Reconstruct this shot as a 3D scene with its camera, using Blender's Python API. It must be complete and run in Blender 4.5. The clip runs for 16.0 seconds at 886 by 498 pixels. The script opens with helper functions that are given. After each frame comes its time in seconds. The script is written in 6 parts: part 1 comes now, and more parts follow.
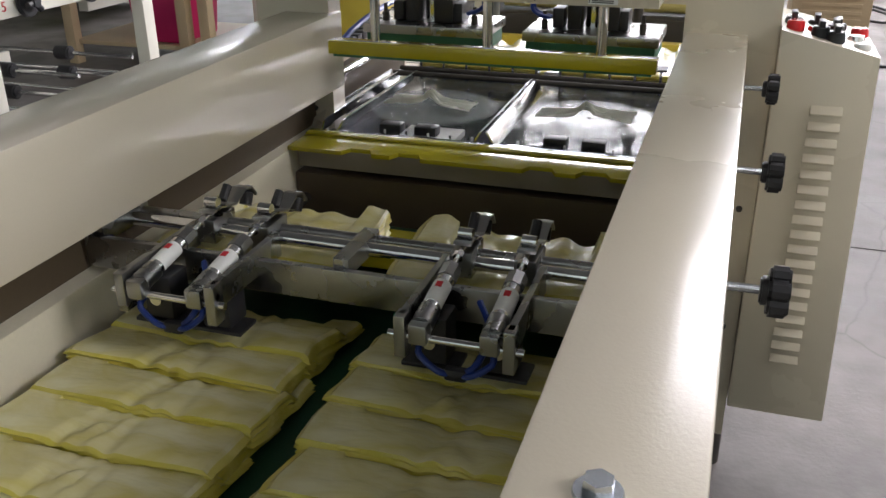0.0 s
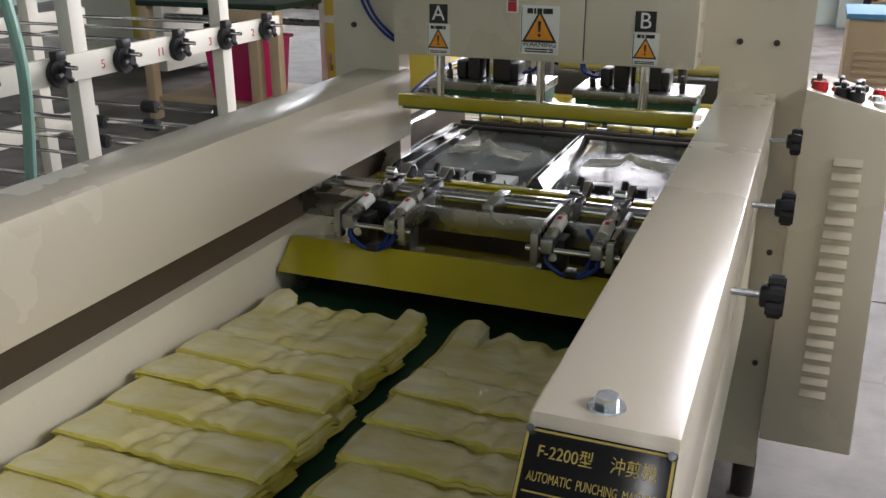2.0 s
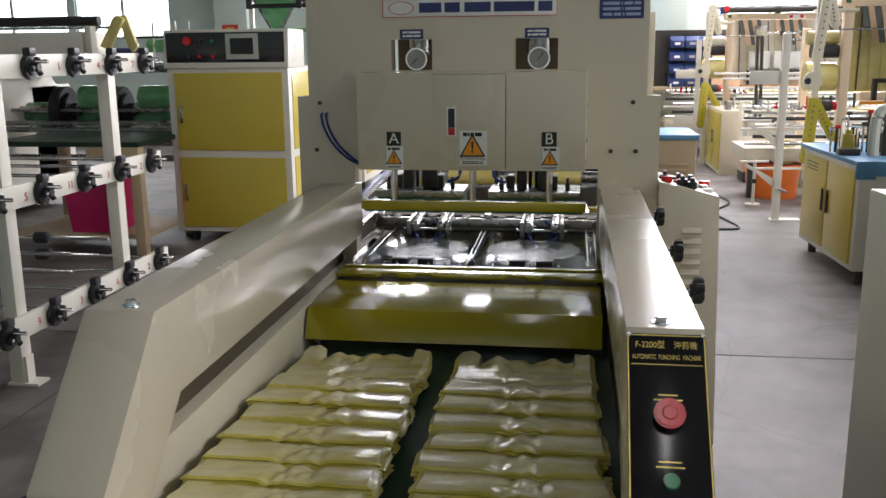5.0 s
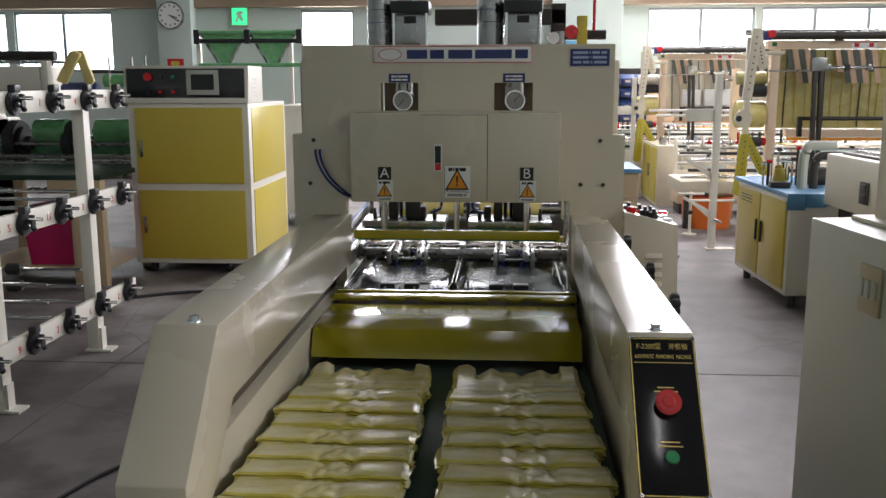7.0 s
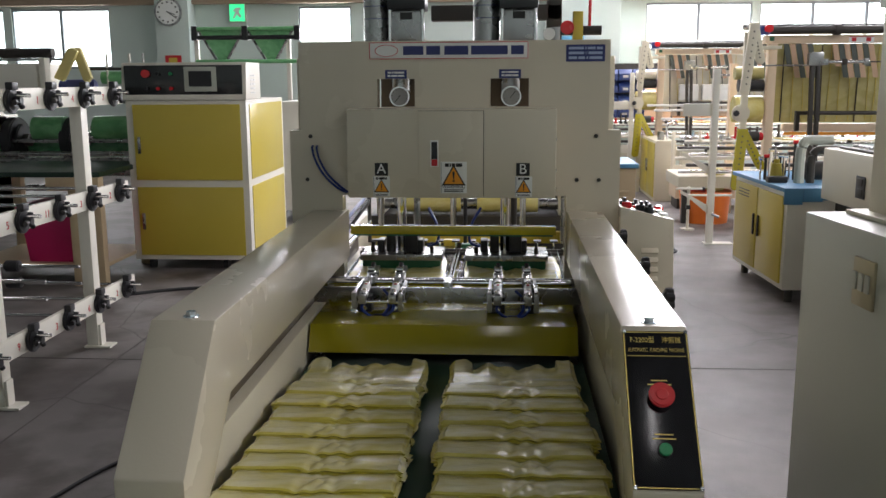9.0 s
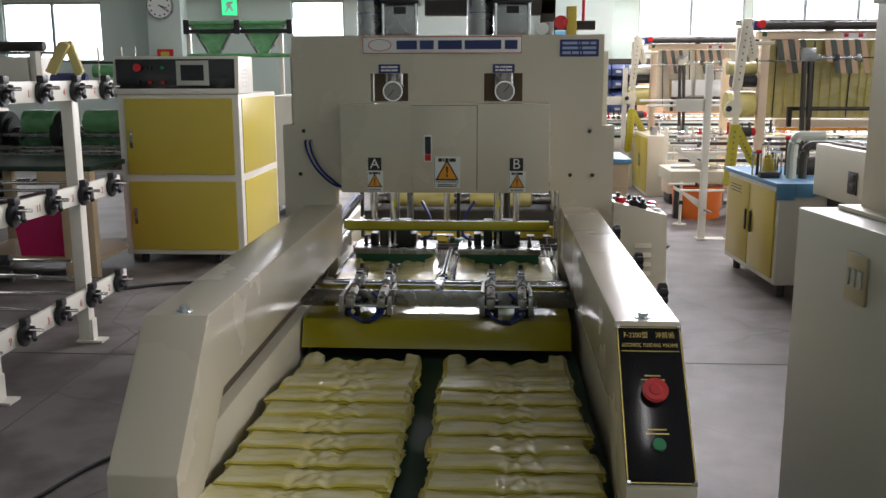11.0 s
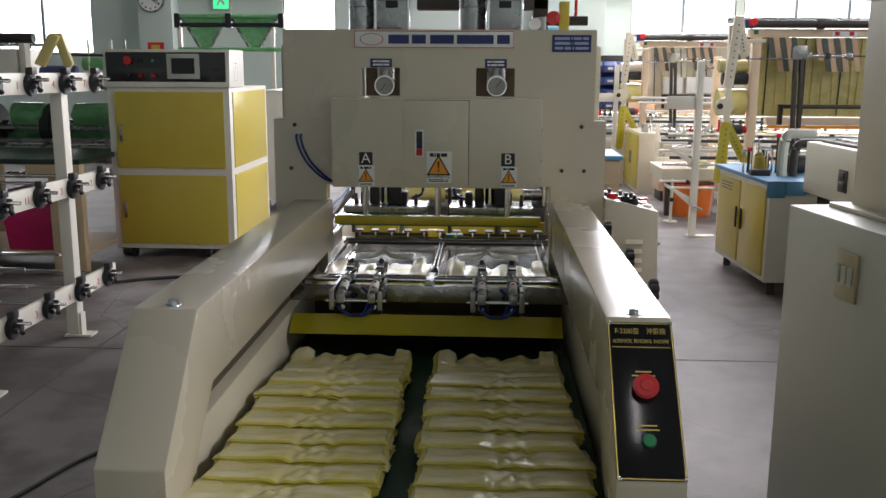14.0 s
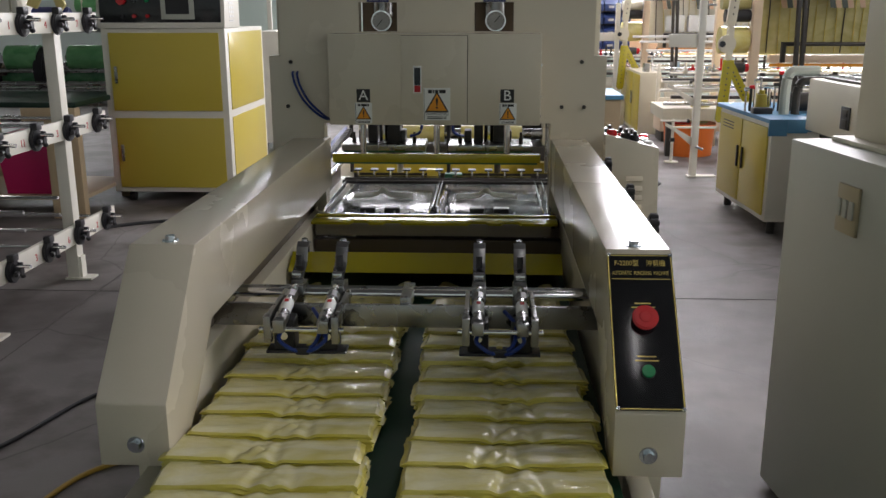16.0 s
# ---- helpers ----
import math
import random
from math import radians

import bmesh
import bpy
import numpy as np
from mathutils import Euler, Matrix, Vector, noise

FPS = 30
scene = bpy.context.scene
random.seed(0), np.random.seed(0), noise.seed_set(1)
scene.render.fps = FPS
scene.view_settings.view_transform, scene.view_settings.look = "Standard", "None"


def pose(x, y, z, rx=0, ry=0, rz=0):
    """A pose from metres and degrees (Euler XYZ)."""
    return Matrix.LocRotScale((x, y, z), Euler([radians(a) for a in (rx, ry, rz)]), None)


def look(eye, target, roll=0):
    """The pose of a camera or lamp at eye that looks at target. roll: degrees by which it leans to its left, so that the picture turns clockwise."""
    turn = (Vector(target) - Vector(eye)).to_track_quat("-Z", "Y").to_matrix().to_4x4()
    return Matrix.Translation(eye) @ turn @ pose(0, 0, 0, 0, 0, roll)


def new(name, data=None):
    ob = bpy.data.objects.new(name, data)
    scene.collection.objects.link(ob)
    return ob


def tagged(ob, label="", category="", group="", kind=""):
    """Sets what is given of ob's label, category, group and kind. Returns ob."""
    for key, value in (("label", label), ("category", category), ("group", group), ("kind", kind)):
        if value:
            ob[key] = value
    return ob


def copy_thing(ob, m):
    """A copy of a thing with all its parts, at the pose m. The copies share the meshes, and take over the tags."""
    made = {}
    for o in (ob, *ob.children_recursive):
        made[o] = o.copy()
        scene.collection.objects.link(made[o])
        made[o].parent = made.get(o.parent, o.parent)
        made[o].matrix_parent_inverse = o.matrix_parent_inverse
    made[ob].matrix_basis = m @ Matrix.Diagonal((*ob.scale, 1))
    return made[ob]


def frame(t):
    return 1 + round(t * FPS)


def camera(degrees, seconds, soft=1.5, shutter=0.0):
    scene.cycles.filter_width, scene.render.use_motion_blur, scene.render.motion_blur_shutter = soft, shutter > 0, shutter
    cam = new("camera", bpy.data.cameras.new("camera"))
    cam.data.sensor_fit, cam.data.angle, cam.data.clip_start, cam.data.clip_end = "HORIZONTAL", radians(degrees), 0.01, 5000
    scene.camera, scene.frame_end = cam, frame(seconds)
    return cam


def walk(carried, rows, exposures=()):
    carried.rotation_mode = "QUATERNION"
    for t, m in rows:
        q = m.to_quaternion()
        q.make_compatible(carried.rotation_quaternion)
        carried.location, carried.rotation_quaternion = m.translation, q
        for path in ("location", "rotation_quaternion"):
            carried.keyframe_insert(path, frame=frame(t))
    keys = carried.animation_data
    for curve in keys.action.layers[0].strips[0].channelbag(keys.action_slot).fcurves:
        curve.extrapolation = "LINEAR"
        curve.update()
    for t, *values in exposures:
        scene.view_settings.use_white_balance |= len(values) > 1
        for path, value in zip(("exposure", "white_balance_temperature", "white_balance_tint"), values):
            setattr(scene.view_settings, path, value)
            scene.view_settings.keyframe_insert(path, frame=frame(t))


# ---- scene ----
cam = camera(52.2, 16.0)
PATH = [
    (0, (0.514, -0.433, 1.486), (-0.053, 1.298, 0.659), -0.4),
    (0.5, (0.505, -0.448, 1.47), (-0.07, 1.264, 0.61), -0.8),
    (1, (0.507, -0.48, 1.472), (-0.09, 1.217, 0.598), -1.0),
    (1.5, (0.531, -0.523, 1.476), (-0.109, 1.183, 0.652), -0.6),
    (2, (0.585, -0.648, 1.504), (-0.11, 1.093, 0.807), -0.2),
    (2.5, (0.603, -0.773, 1.536), (-0.053, 1.018, 0.936), -0.4),
    (3, (0.512, -0.895, 1.529), (-0.012, 0.944, 0.944), -1.0),
    (3.5, (0.422, -1.023, 1.561), (0.003, 0.872, 1.077), -1.0),
    (4, (0.411, -1.113, 1.554), (0.039, 0.801, 1.111), -0.2),
    (4.2, (0.406, -1.169, 1.548), (0.04, 0.747, 1.108), -0.4),
    (6.3, (0.162, -1.715, 1.569), (0.029, 0.241, 1.176), 0.2),
    (6.5, (0.162, -1.716, 1.573), (0.022, 0.242, 1.188), 0.0),
    (7, (0.165, -1.719, 1.584), (0.03, 0.244, 1.225), -0.1),
    (7.5, (0.169, -1.73, 1.588), (0.039, 0.236, 1.242), -0.2),
    (8, (0.174, -1.733, 1.591), (0.042, 0.232, 1.243), -0.2),
    (8.5, (0.176, -1.736, 1.588), (0.043, 0.227, 1.231), -0.2),
    (9, (0.174, -1.732, 1.585), (0.041, 0.229, 1.217), -0.3),
    (11.5, (0.171, -1.729, 1.585), (0.059, 0.231, 1.201), -0.2),
    (12, (0.177, -1.728, 1.585), (0.065, 0.23, 1.194), -0.4),
    (12.5, (0.18, -1.728, 1.585), (0.072, 0.23, 1.192), -0.3),
    (13, (0.175, -1.725, 1.583), (0.078, 0.235, 1.199), 0.0),
    (13.5, (0.173, -1.725, 1.585), (0.079, 0.236, 1.205), 0.2),
    (14, (0.17, -1.722, 1.581), (0.074, 0.237, 1.193), 0.3),
    (14.5, (0.173, -1.721, 1.577), (0.075, 0.234, 1.164), 0.2),
    (15, (0.173, -1.721, 1.571), (0.075, 0.228, 1.135), 0.2),
    (15.5, (0.174, -1.718, 1.57), (0.083, 0.226, 1.107), -0.1),
    (16, (0.173, -1.714, 1.557), (0.078, 0.218, 1.049), -0.1),
]
walk(cam, [(t, look(eye, target, roll)) for t, eye, target, roll in PATH],
     [(0, 0.60), (1.2, 0.60), (2.0, 0.52), (3.0, 0.46), (4.2, 0.38), (6.5, 0.08), (14, 0.06), (16, -0.04)])

# ---- light ----
world = bpy.data.worlds.new("world")
scene.world = world
world.use_nodes = True
wn = world.node_tree
sky = wn.nodes.new("ShaderNodeTexSky")
sky.sky_type, sky.sun_disc = "NISHITA", False
sky.sun_elevation, sky.sun_rotation = radians(50), radians(-20)
wn.nodes["Background"].inputs[1].default_value = 0.12
wn.links.new(sky.outputs[0], wn.nodes["Background"].inputs[0])
sun = new("sun", bpy.data.lights.new("sun", "SUN"))
sun.data.energy, sun.data.angle, sun.data.color = 0.9, radians(10), (1, 0.97, 0.93)
sun.matrix_world = look((0, 0, 0), (0.22, -0.6, -0.77))

WIN_Y = 13.5
WINDOWS = ((-10.4, -8.30), (-8.16, -6.46), (-3.24, -2.36), (2.45, 4.13), (4.25, 7.6))
SILLS = (1.80, 1.80, 2.03, 2.03, 2.03)


def area_lamp(name, m, sx, sy, watts, colour):
    data = bpy.data.lights.new(name, "AREA")
    data.shape, data.size, data.size_y, data.energy, data.color = "RECTANGLE", sx, sy, watts, colour
    ob = new(name, data)
    ob.matrix_world = m
    return ob


# daylight standing in the window openings of the far wall
for a, b in WINDOWS:
    area_lamp("window_daylight", look(((a + b) / 2, WIN_Y - 0.05, 2.41), ((a + b) / 2, 0, 0.6)), b - a, 0.72, (80 if a > -4 else 18) * (b - a), (0.95, 0.93, 1))
# upper windows near the roof; unseen east door, added to brighten the right side
CLERESTORY = ((-2.6, 0.1), (0.9, 5.0), (5.3, 8.8))
for a, b in CLERESTORY:
    area_lamp("upper_daylight", look(((a + b) / 2, WIN_Y - 0.05, 4.75), ((a + b) / 2 * 0.5, 1.0, 0.6)), b - a, 1.3, (85 if a > 0 else 45) * (b - a), (0.98, 0.925, 0.99))
# assumed skylights in the roof, out of view: over the aisle and to the east
SKYLIGHT = (0.9, 3.4, 7.0, 12.2)
area_lamp("unseen_skylight", pose(2.15, 9.6, 6.0), 2.4, 5.1, 290, (0.99, 0.93, 0.99))
SKYLIGHT_EAST = (7.2, 9.6, -2.0, 2.4)
area_lamp("unseen_skylight", look((8.4, 0.2, 5.99), (-0.2, 0.1, 0.8)), 4.2, 2.3, 420, (1.0, 0.96, 0.98))
area_lamp("added_east_daylight", look((9.9, 7.0, 2.0), (2.2, 5.5, 0.2)), 6.0, 3.2, 75, (0.98, 0.93, 0.98))
# unseen battens added as fill; the one at y -2.85 fits the panel's glare
TUBES = ((-4.6, 2.9, 0.7), (0.9, -2.85, 6), (-4.6, -3.4, 1), (5.6, -3.5, 8), (5.6, 2.9, 9), (5.6, 7.0, 12), (-0.3, 11.0, 8), (5.6, 11.0, 12), (-6.4, 8.0, 3))
for x, y, watts in TUBES:
    area_lamp("unseen_tube", pose(x, y, 5.62), 0.3, 1.5, watts, (1, 0.95, 1.0))


# ---- materials ----
def nodes_of(name):
    m = bpy.data.materials.new(name)
    m.use_nodes = True
    t = m.node_tree
    return m, t, t.nodes["Principled BSDF"]


def mat(name, rgb, rough=0.5, metal=0.0, vary=0.12, scale=6.0, fine=90.0, bump=0.05, coat=0.0, alpha=1.0, spread=0.0, trans=0.0, ior=1.45):
    """Paint, metal or plastic: a broad and a fine variation of colour and gloss, and a fine relief."""
    m, t, p = nodes_of(name)
    tc = t.nodes.new("ShaderNodeTexCoord")
    big, small = t.nodes.new("ShaderNodeTexNoise"), t.nodes.new("ShaderNodeTexNoise")
    big.inputs["Scale"].default_value, big.inputs["Detail"].default_value = scale, 5
    small.inputs["Scale"].default_value, small.inputs["Detail"].default_value = fine, 3
    for n in (big, small):
        t.links.new(tc.outputs["Object"], n.inputs["Vector"])
    mix = t.nodes.new("ShaderNodeMix")
    mix.data_type = "RGBA"
    mix.inputs["A"].default_value = (*[c * (1 - vary) for c in rgb], 1)
    mix.inputs["B"].default_value = (*[min(1, c * (1 + vary)) for c in rgb], 1)
    avg = t.nodes.new("ShaderNodeMath")
    avg.operation = "MULTIPLY_ADD"
    avg.inputs[1].default_value, avg.inputs[2].default_value = 0.35, 0.0
    t.links.new(small.outputs[0], avg.inputs[0])
    add = t.nodes.new("ShaderNodeMath")
    add.operation = "MULTIPLY_ADD"
    add.inputs[1].default_value = 0.65
    t.links.new(big.outputs[0], add.inputs[0])
    t.links.new(avg.outputs[0], add.inputs[2])
    t.links.new(add.outputs[0], mix.inputs["Factor"])
    col = mix.outputs["Result"]
    if spread:
        info, hsv = t.nodes.new("ShaderNodeObjectInfo"), t.nodes.new("ShaderNodeHueSaturation")
        rng = t.nodes.new("ShaderNodeMapRange")
        rng.inputs["To Min"].default_value, rng.inputs["To Max"].default_value = 1 - spread, 1 + spread
        t.links.new(info.outputs["Random"], rng.inputs["Value"])
        t.links.new(rng.outputs[0], hsv.inputs["Value"])
        t.links.new(col, hsv.inputs["Color"])
        col = hsv.outputs[0]
    t.links.new(col, p.inputs["Base Color"])
    rr = t.nodes.new("ShaderNodeMapRange")
    rr.inputs["To Min"].default_value, rr.inputs["To Max"].default_value = max(0.02, rough * 0.8), min(1, rough * 1.25)
    t.links.new(big.outputs[0], rr.inputs["Value"])
    t.links.new(rr.outputs[0], p.inputs["Roughness"])
    p.inputs["Metallic"].default_value = metal
    p.inputs["Coat Weight"].default_value = coat
    p.inputs["Coat Roughness"].default_value = 0.12
    p.inputs["Transmission Weight"].default_value = trans
    p.inputs["IOR"].default_value = ior
    p.inputs["Alpha"].default_value = alpha
    if bump:
        b = t.nodes.new("ShaderNodeBump")
        b.inputs["Strength"].default_value, b.inputs["Distance"].default_value = bump, 0.004
        t.links.new(small.outputs[0], b.inputs["Height"])
        t.links.new(b.outputs[0], p.inputs["Normal"])
    return m


def glow(name, rgb, strength):
    m, t, p = nodes_of(name)
    p.inputs["Base Color"].default_value = (*rgb, 1)
    p.inputs["Emission Color"].default_value = (*rgb, 1)
    p.inputs["Emission Strength"].default_value = strength
    return m


def floor_material():
    m, t, p = nodes_of("concrete_floor")
    tc = t.nodes.new("ShaderNodeTexCoord")
    out = []
    for scale, detail in ((0.55, 8), (3.2, 9), (60, 4)):
        n = t.nodes.new("ShaderNodeTexNoise")
        n.inputs["Scale"].default_value, n.inputs["Detail"].default_value = scale, detail
        t.links.new(tc.outputs["Object"], n.inputs["Vector"])
        out.append(n)
    ramp = t.nodes.new("ShaderNodeValToRGB")
    ramp.color_ramp.elements[0].position, ramp.color_ramp.elements[0].color = 0.34, (0.12, 0.108, 0.102, 1)
    ramp.color_ramp.elements[1].position, ramp.color_ramp.elements[1].color = 0.66, (0.27, 0.245, 0.235, 1)
    t.links.new(out[0].outputs[0], ramp.inputs[0])
    r2 = t.nodes.new("ShaderNodeValToRGB")
    r2.color_ramp.elements[0].position, r2.color_ramp.elements[0].color = 0.38, (0.42, 0.38, 0.36, 1)
    r2.color_ramp.elements[1].position, r2.color_ramp.elements[1].color = 0.58, (1, 1, 1, 1)
    t.links.new(out[1].outputs[0], r2.inputs[0])
    mul = t.nodes.new("ShaderNodeMix")
    mul.data_type, mul.blend_type = "RGBA", "MULTIPLY"
    mul.inputs["Factor"].default_value = 0.85
    t.links.new(ramp.outputs[0], mul.inputs["A"])
    t.links.new(r2.outputs[0], mul.inputs["B"])
    # fine cracks
    vor = t.nodes.new("ShaderNodeTexVoronoi")
    vor.feature = "DISTANCE_TO_EDGE"
    vor.inputs["Scale"].default_value = 0.8
    warp = t.nodes.new("ShaderNodeMix")
    warp.data_type = "RGBA"
    warp.inputs["Factor"].default_value = 0.12
    t.links.new(tc.outputs["Object"], warp.inputs["A"])
    t.links.new(out[1].outputs[1], warp.inputs["B"])
    t.links.new(warp.outputs["Result"], vor.inputs["Vector"])
    cr = t.nodes.new("ShaderNodeValToRGB")
    cr.color_ramp.elements[0].position, cr.color_ramp.elements[0].color = 0.0, (0.45, 0.43, 0.42, 1)
    cr.color_ramp.elements[1].position, cr.color_ramp.elements[1].color = 0.005, (1, 1, 1, 1)
    t.links.new(vor.outputs[0], cr.inputs[0])
    m2 = t.nodes.new("ShaderNodeMix")
    m2.data_type, m2.blend_type = "RGBA", "MULTIPLY"
    m2.inputs["Factor"].default_value = 0.8
    t.links.new(mul.outputs["Result"], m2.inputs["A"])
    t.links.new(cr.outputs[0], m2.inputs["B"])
    t.links.new(m2.outputs["Result"], p.inputs["Base Color"])
    rr = t.nodes.new("ShaderNodeMapRange")
    rr.inputs["To Min"].default_value, rr.inputs["To Max"].default_value = 0.42, 0.75
    t.links.new(out[1].outputs[0], rr.inputs["Value"])
    t.links.new(rr.outputs[0], p.inputs["Roughness"])
    b = t.nodes.new("ShaderNodeBump")
    b.inputs["Strength"].default_value, b.inputs["Distance"].default_value = 0.25, 0.004
    t.links.new(out[2].outputs[0], b.inputs["Height"])
    t.links.new(b.outputs[0], p.inputs["Normal"])
    return m


def film_material(name, rgb, pale, rough=0.22, through_light=0.0):
    """Thin glossy polyethylene: pale where many layers scatter the light, with fine crinkles."""
    m, t, p = nodes_of(name)
    tc = t.nodes.new("ShaderNodeTexCoord")
    n1, n2 = t.nodes.new("ShaderNodeTexNoise"), t.nodes.new("ShaderNodeTexNoise")
    n1.inputs["Scale"].default_value, n1.inputs["Detail"].default_value, n1.inputs["Distortion"].default_value = 9, 6, 0.8
    n2.inputs["Scale"].default_value, n2.inputs["Detail"].default_value, n2.inputs["Distortion"].default_value = 22, 3, 0.2
    mp = t.nodes.new("ShaderNodeMapping")
    mp.inputs["Scale"].default_value = (0.7, 1.6, 1)
    t.links.new(tc.outputs["Object"], mp.inputs["Vector"])
    for n in (n1, n2):
        t.links.new(mp.outputs[0], n.inputs["Vector"])
    ramp = t.nodes.new("ShaderNodeValToRGB")
    ramp.color_ramp.elements[0].position, ramp.color_ramp.elements[0].color = 0.35, (*rgb, 1)
    ramp.color_ramp.elements[1].position, ramp.color_ramp.elements[1].color = 0.68, (*pale, 1)
    t.links.new(n1.outputs[0], ramp.inputs[0])
    t.links.new(ramp.outputs[0], p.inputs["Base Color"])
    p.inputs["Roughness"].default_value = rough
    p.inputs["Coat Weight"].default_value, p.inputs["Coat Roughness"].default_value = 0.45, 0.24
    p.inputs["Specular IOR Level"].default_value = 0.6
    b = t.nodes.new("ShaderNodeBump")
    b.inputs["Strength"].default_value, b.inputs["Distance"].default_value = 0.5, 0.008
    t.links.new(n2.outputs[0], b.inputs["Height"])
    t.links.new(b.outputs[0], p.inputs["Normal"])
    if through_light:
        tr, mx = t.nodes.new("ShaderNodeBsdfTranslucent"), t.nodes.new("ShaderNodeMixShader")
        mx.inputs[0].default_value = through_light
        t.links.new(ramp.outputs[0], tr.inputs["Color"])
        t.links.new(p.outputs[0], mx.inputs[1])
        t.links.new(tr.outputs[0], mx.inputs[2])
        t.links.new(mx.outputs[0], t.nodes["Material Output"].inputs[0])
    return m


CREAM = mat("cream_enamel", (0.64, 0.575, 0.46), 0.26, vary=0.05, scale=3, fine=260, bump=0.06, coat=0.35)
CREAM2 = mat("cream_enamel_worn", (0.68, 0.63, 0.50), 0.38, vary=0.12, scale=5, fine=140, bump=0.05)
IVORY = mat("ivory_paint", (0.76, 0.73, 0.64), 0.4, vary=0.08, scale=4, fine=150)
OCHRE = mat("yellow_enamel", (0.60, 0.47, 0.06), 0.3, vary=0.08, scale=3, fine=220, bump=0.04, coat=0.2)
OLIVE = mat("olive_yellow_enamel", (0.40, 0.345, 0.018), 0.13, vary=0.08, scale=4, fine=240, bump=0.03, coat=0.6)
STEEL = mat("brushed_aluminium", (0.36, 0.36, 0.36), 0.27, 1.0, 0.12, 12, 300, 0.04)
CHROME = mat("polished_steel", (0.78, 0.78, 0.79), 0.1, 1.0, 0.05, 10, 200, 0.01)
ZINC = mat("zinc_plated_steel", (0.62, 0.66, 0.70), 0.22, 1.0, 0.15, 30, 300, 0.05)
DARK = mat("black_plastic", (0.022, 0.022, 0.025), 0.38, vary=0.25, scale=15, fine=200)
BLACKSTEEL = mat("blackened_steel", (0.05, 0.045, 0.04), 0.45, 0.3, 0.3, 8, 150)
INNER = mat("dark_brown_steel", (0.075, 0.055, 0.034), 0.45, vary=0.2, scale=6, fine=120)
BELT = mat("dark_green_belt", (0.006, 0.05, 0.022), 0.5, vary=0.2, scale=9, fine=320, bump=0.12)
RUBBER = mat("green_die_rubber", (0.02, 0.12, 0.06), 0.5, vary=0.2, scale=12)
PANEL = mat("black_gloss_panel", (0.012, 0.012, 0.014), 0.16, vary=0.2, scale=10, fine=200, bump=0.01, coat=0.5)
GOLD = mat("gold_print", (0.72, 0.56, 0.16), 0.3, 0.6, 0.1, 20)
WHITE = mat("white_print", (0.82, 0.82, 0.80), 0.45, vary=0.05, scale=20)
INK = mat("black_print", (0.02, 0.02, 0.02), 0.5, vary=0.2, scale=20)
NAVY = mat("navy_print", (0.03, 0.04, 0.16), 0.4, vary=0.15, scale=20)
REDP = mat("red_print", (0.55, 0.02, 0.03), 0.4, vary=0.1, scale=20)
ORANGE_SIGN = mat("orange_print", (0.85, 0.33, 0.02), 0.4, vary=0.06, scale=20)
RED_BUTTON = mat("red_button", (0.62, 0.015, 0.02), 0.25, vary=0.08, scale=30, coat=0.4)
GREEN_BUTTON = mat("green_button", (0.015, 0.26, 0.09), 0.25, vary=0.1, scale=30, coat=0.4)
HOSE = mat("blue_hose", (0.008, 0.03, 0.20), 0.3, vary=0.15, scale=25)
MINT_HOSE = mat("mint_hose", (0.25, 0.45, 0.38), 0.4, vary=0.1, scale=15)
ACRYLIC = mat("clear_acrylic_disc", (0.34, 0.38, 0.39), 0.25, vary=0.15, scale=14, fine=60, bump=0.03, alpha=0.24)
GLASS = mat("clear_acrylic_sheet", (0.3, 0.33, 0.34), 0.08, vary=0.05, scale=5, bump=0.0, alpha=0.08)
MACHINED = mat("machined_bed_steel", (0.04, 0.04, 0.043), 0.10, 1.0, 0.25, 10, 160, 0.02)
BAG = film_material("yellow_bag_film", (0.72, 0.64, 0.22), (0.88, 0.84, 0.56), 0.22, 0.12)
BAG_EDGE = film_material("yellow_film_edges", (0.58, 0.50, 0.05), (0.74, 0.66, 0.18), 0.35)
SCRAP = film_material("pale_bag_film", (0.92, 0.91, 0.82), (0.97, 0.97, 0.93), 0.32, 0.25)
WALLM = mat("pale_green_plaster", (0.56, 0.64, 0.60), 0.7, vary=0.10, scale=0.8, fine=50, bump=0.1)
CEILM = mat("dull_roof_sheet", (0.13, 0.13, 0.125), 0.7, vary=0.1, scale=1, fine=40)
BEAM = mat("brown_steel_beam", (0.32, 0.24, 0.17), 0.6, vary=0.12, scale=3)
ALU = mat("window_frame_aluminium", (0.35, 0.36, 0.38), 0.4, 0.7, 0.1, 10)
PANE = mat("window_glass", (0.9, 0.95, 0.95), 0.03, vary=0.02, scale=3, bump=0, alpha=0.08)
DAY = glow("white_daylight_sky", (0.93, 0.97, 1.0), 3.2)
TUBE = glow("fluorescent_tube", (1, 0.98, 0.93), 6.0)
EXIT = glow("green_exit_sign", (0.05, 0.75, 0.30), 1.1)
PINK = mat("magenta_plastic", (0.55, 0.015, 0.12), 0.35, vary=0.15, scale=5)
ORANGE = mat("orange_plastic", (0.85, 0.20, 0.03), 0.4, vary=0.1, scale=4)
GREENFILM = film_material("green_film", (0.035, 0.17, 0.07), (0.12, 0.34, 0.17))
YELLOWFILM = film_material("yellow_film", (0.62, 0.52, 0.14), (0.74, 0.66, 0.30))
TABLE_TOP = mat("dark_green_table", (0.008, 0.028, 0.018), 0.4, vary=0.2, scale=6)
WOOD = mat("tan_painted_wood", (0.50, 0.38, 0.24), 0.55, vary=0.15, scale=6)
BLUETOP = mat("blue_mat", (0.10, 0.28, 0.48), 0.45, vary=0.12, scale=8)
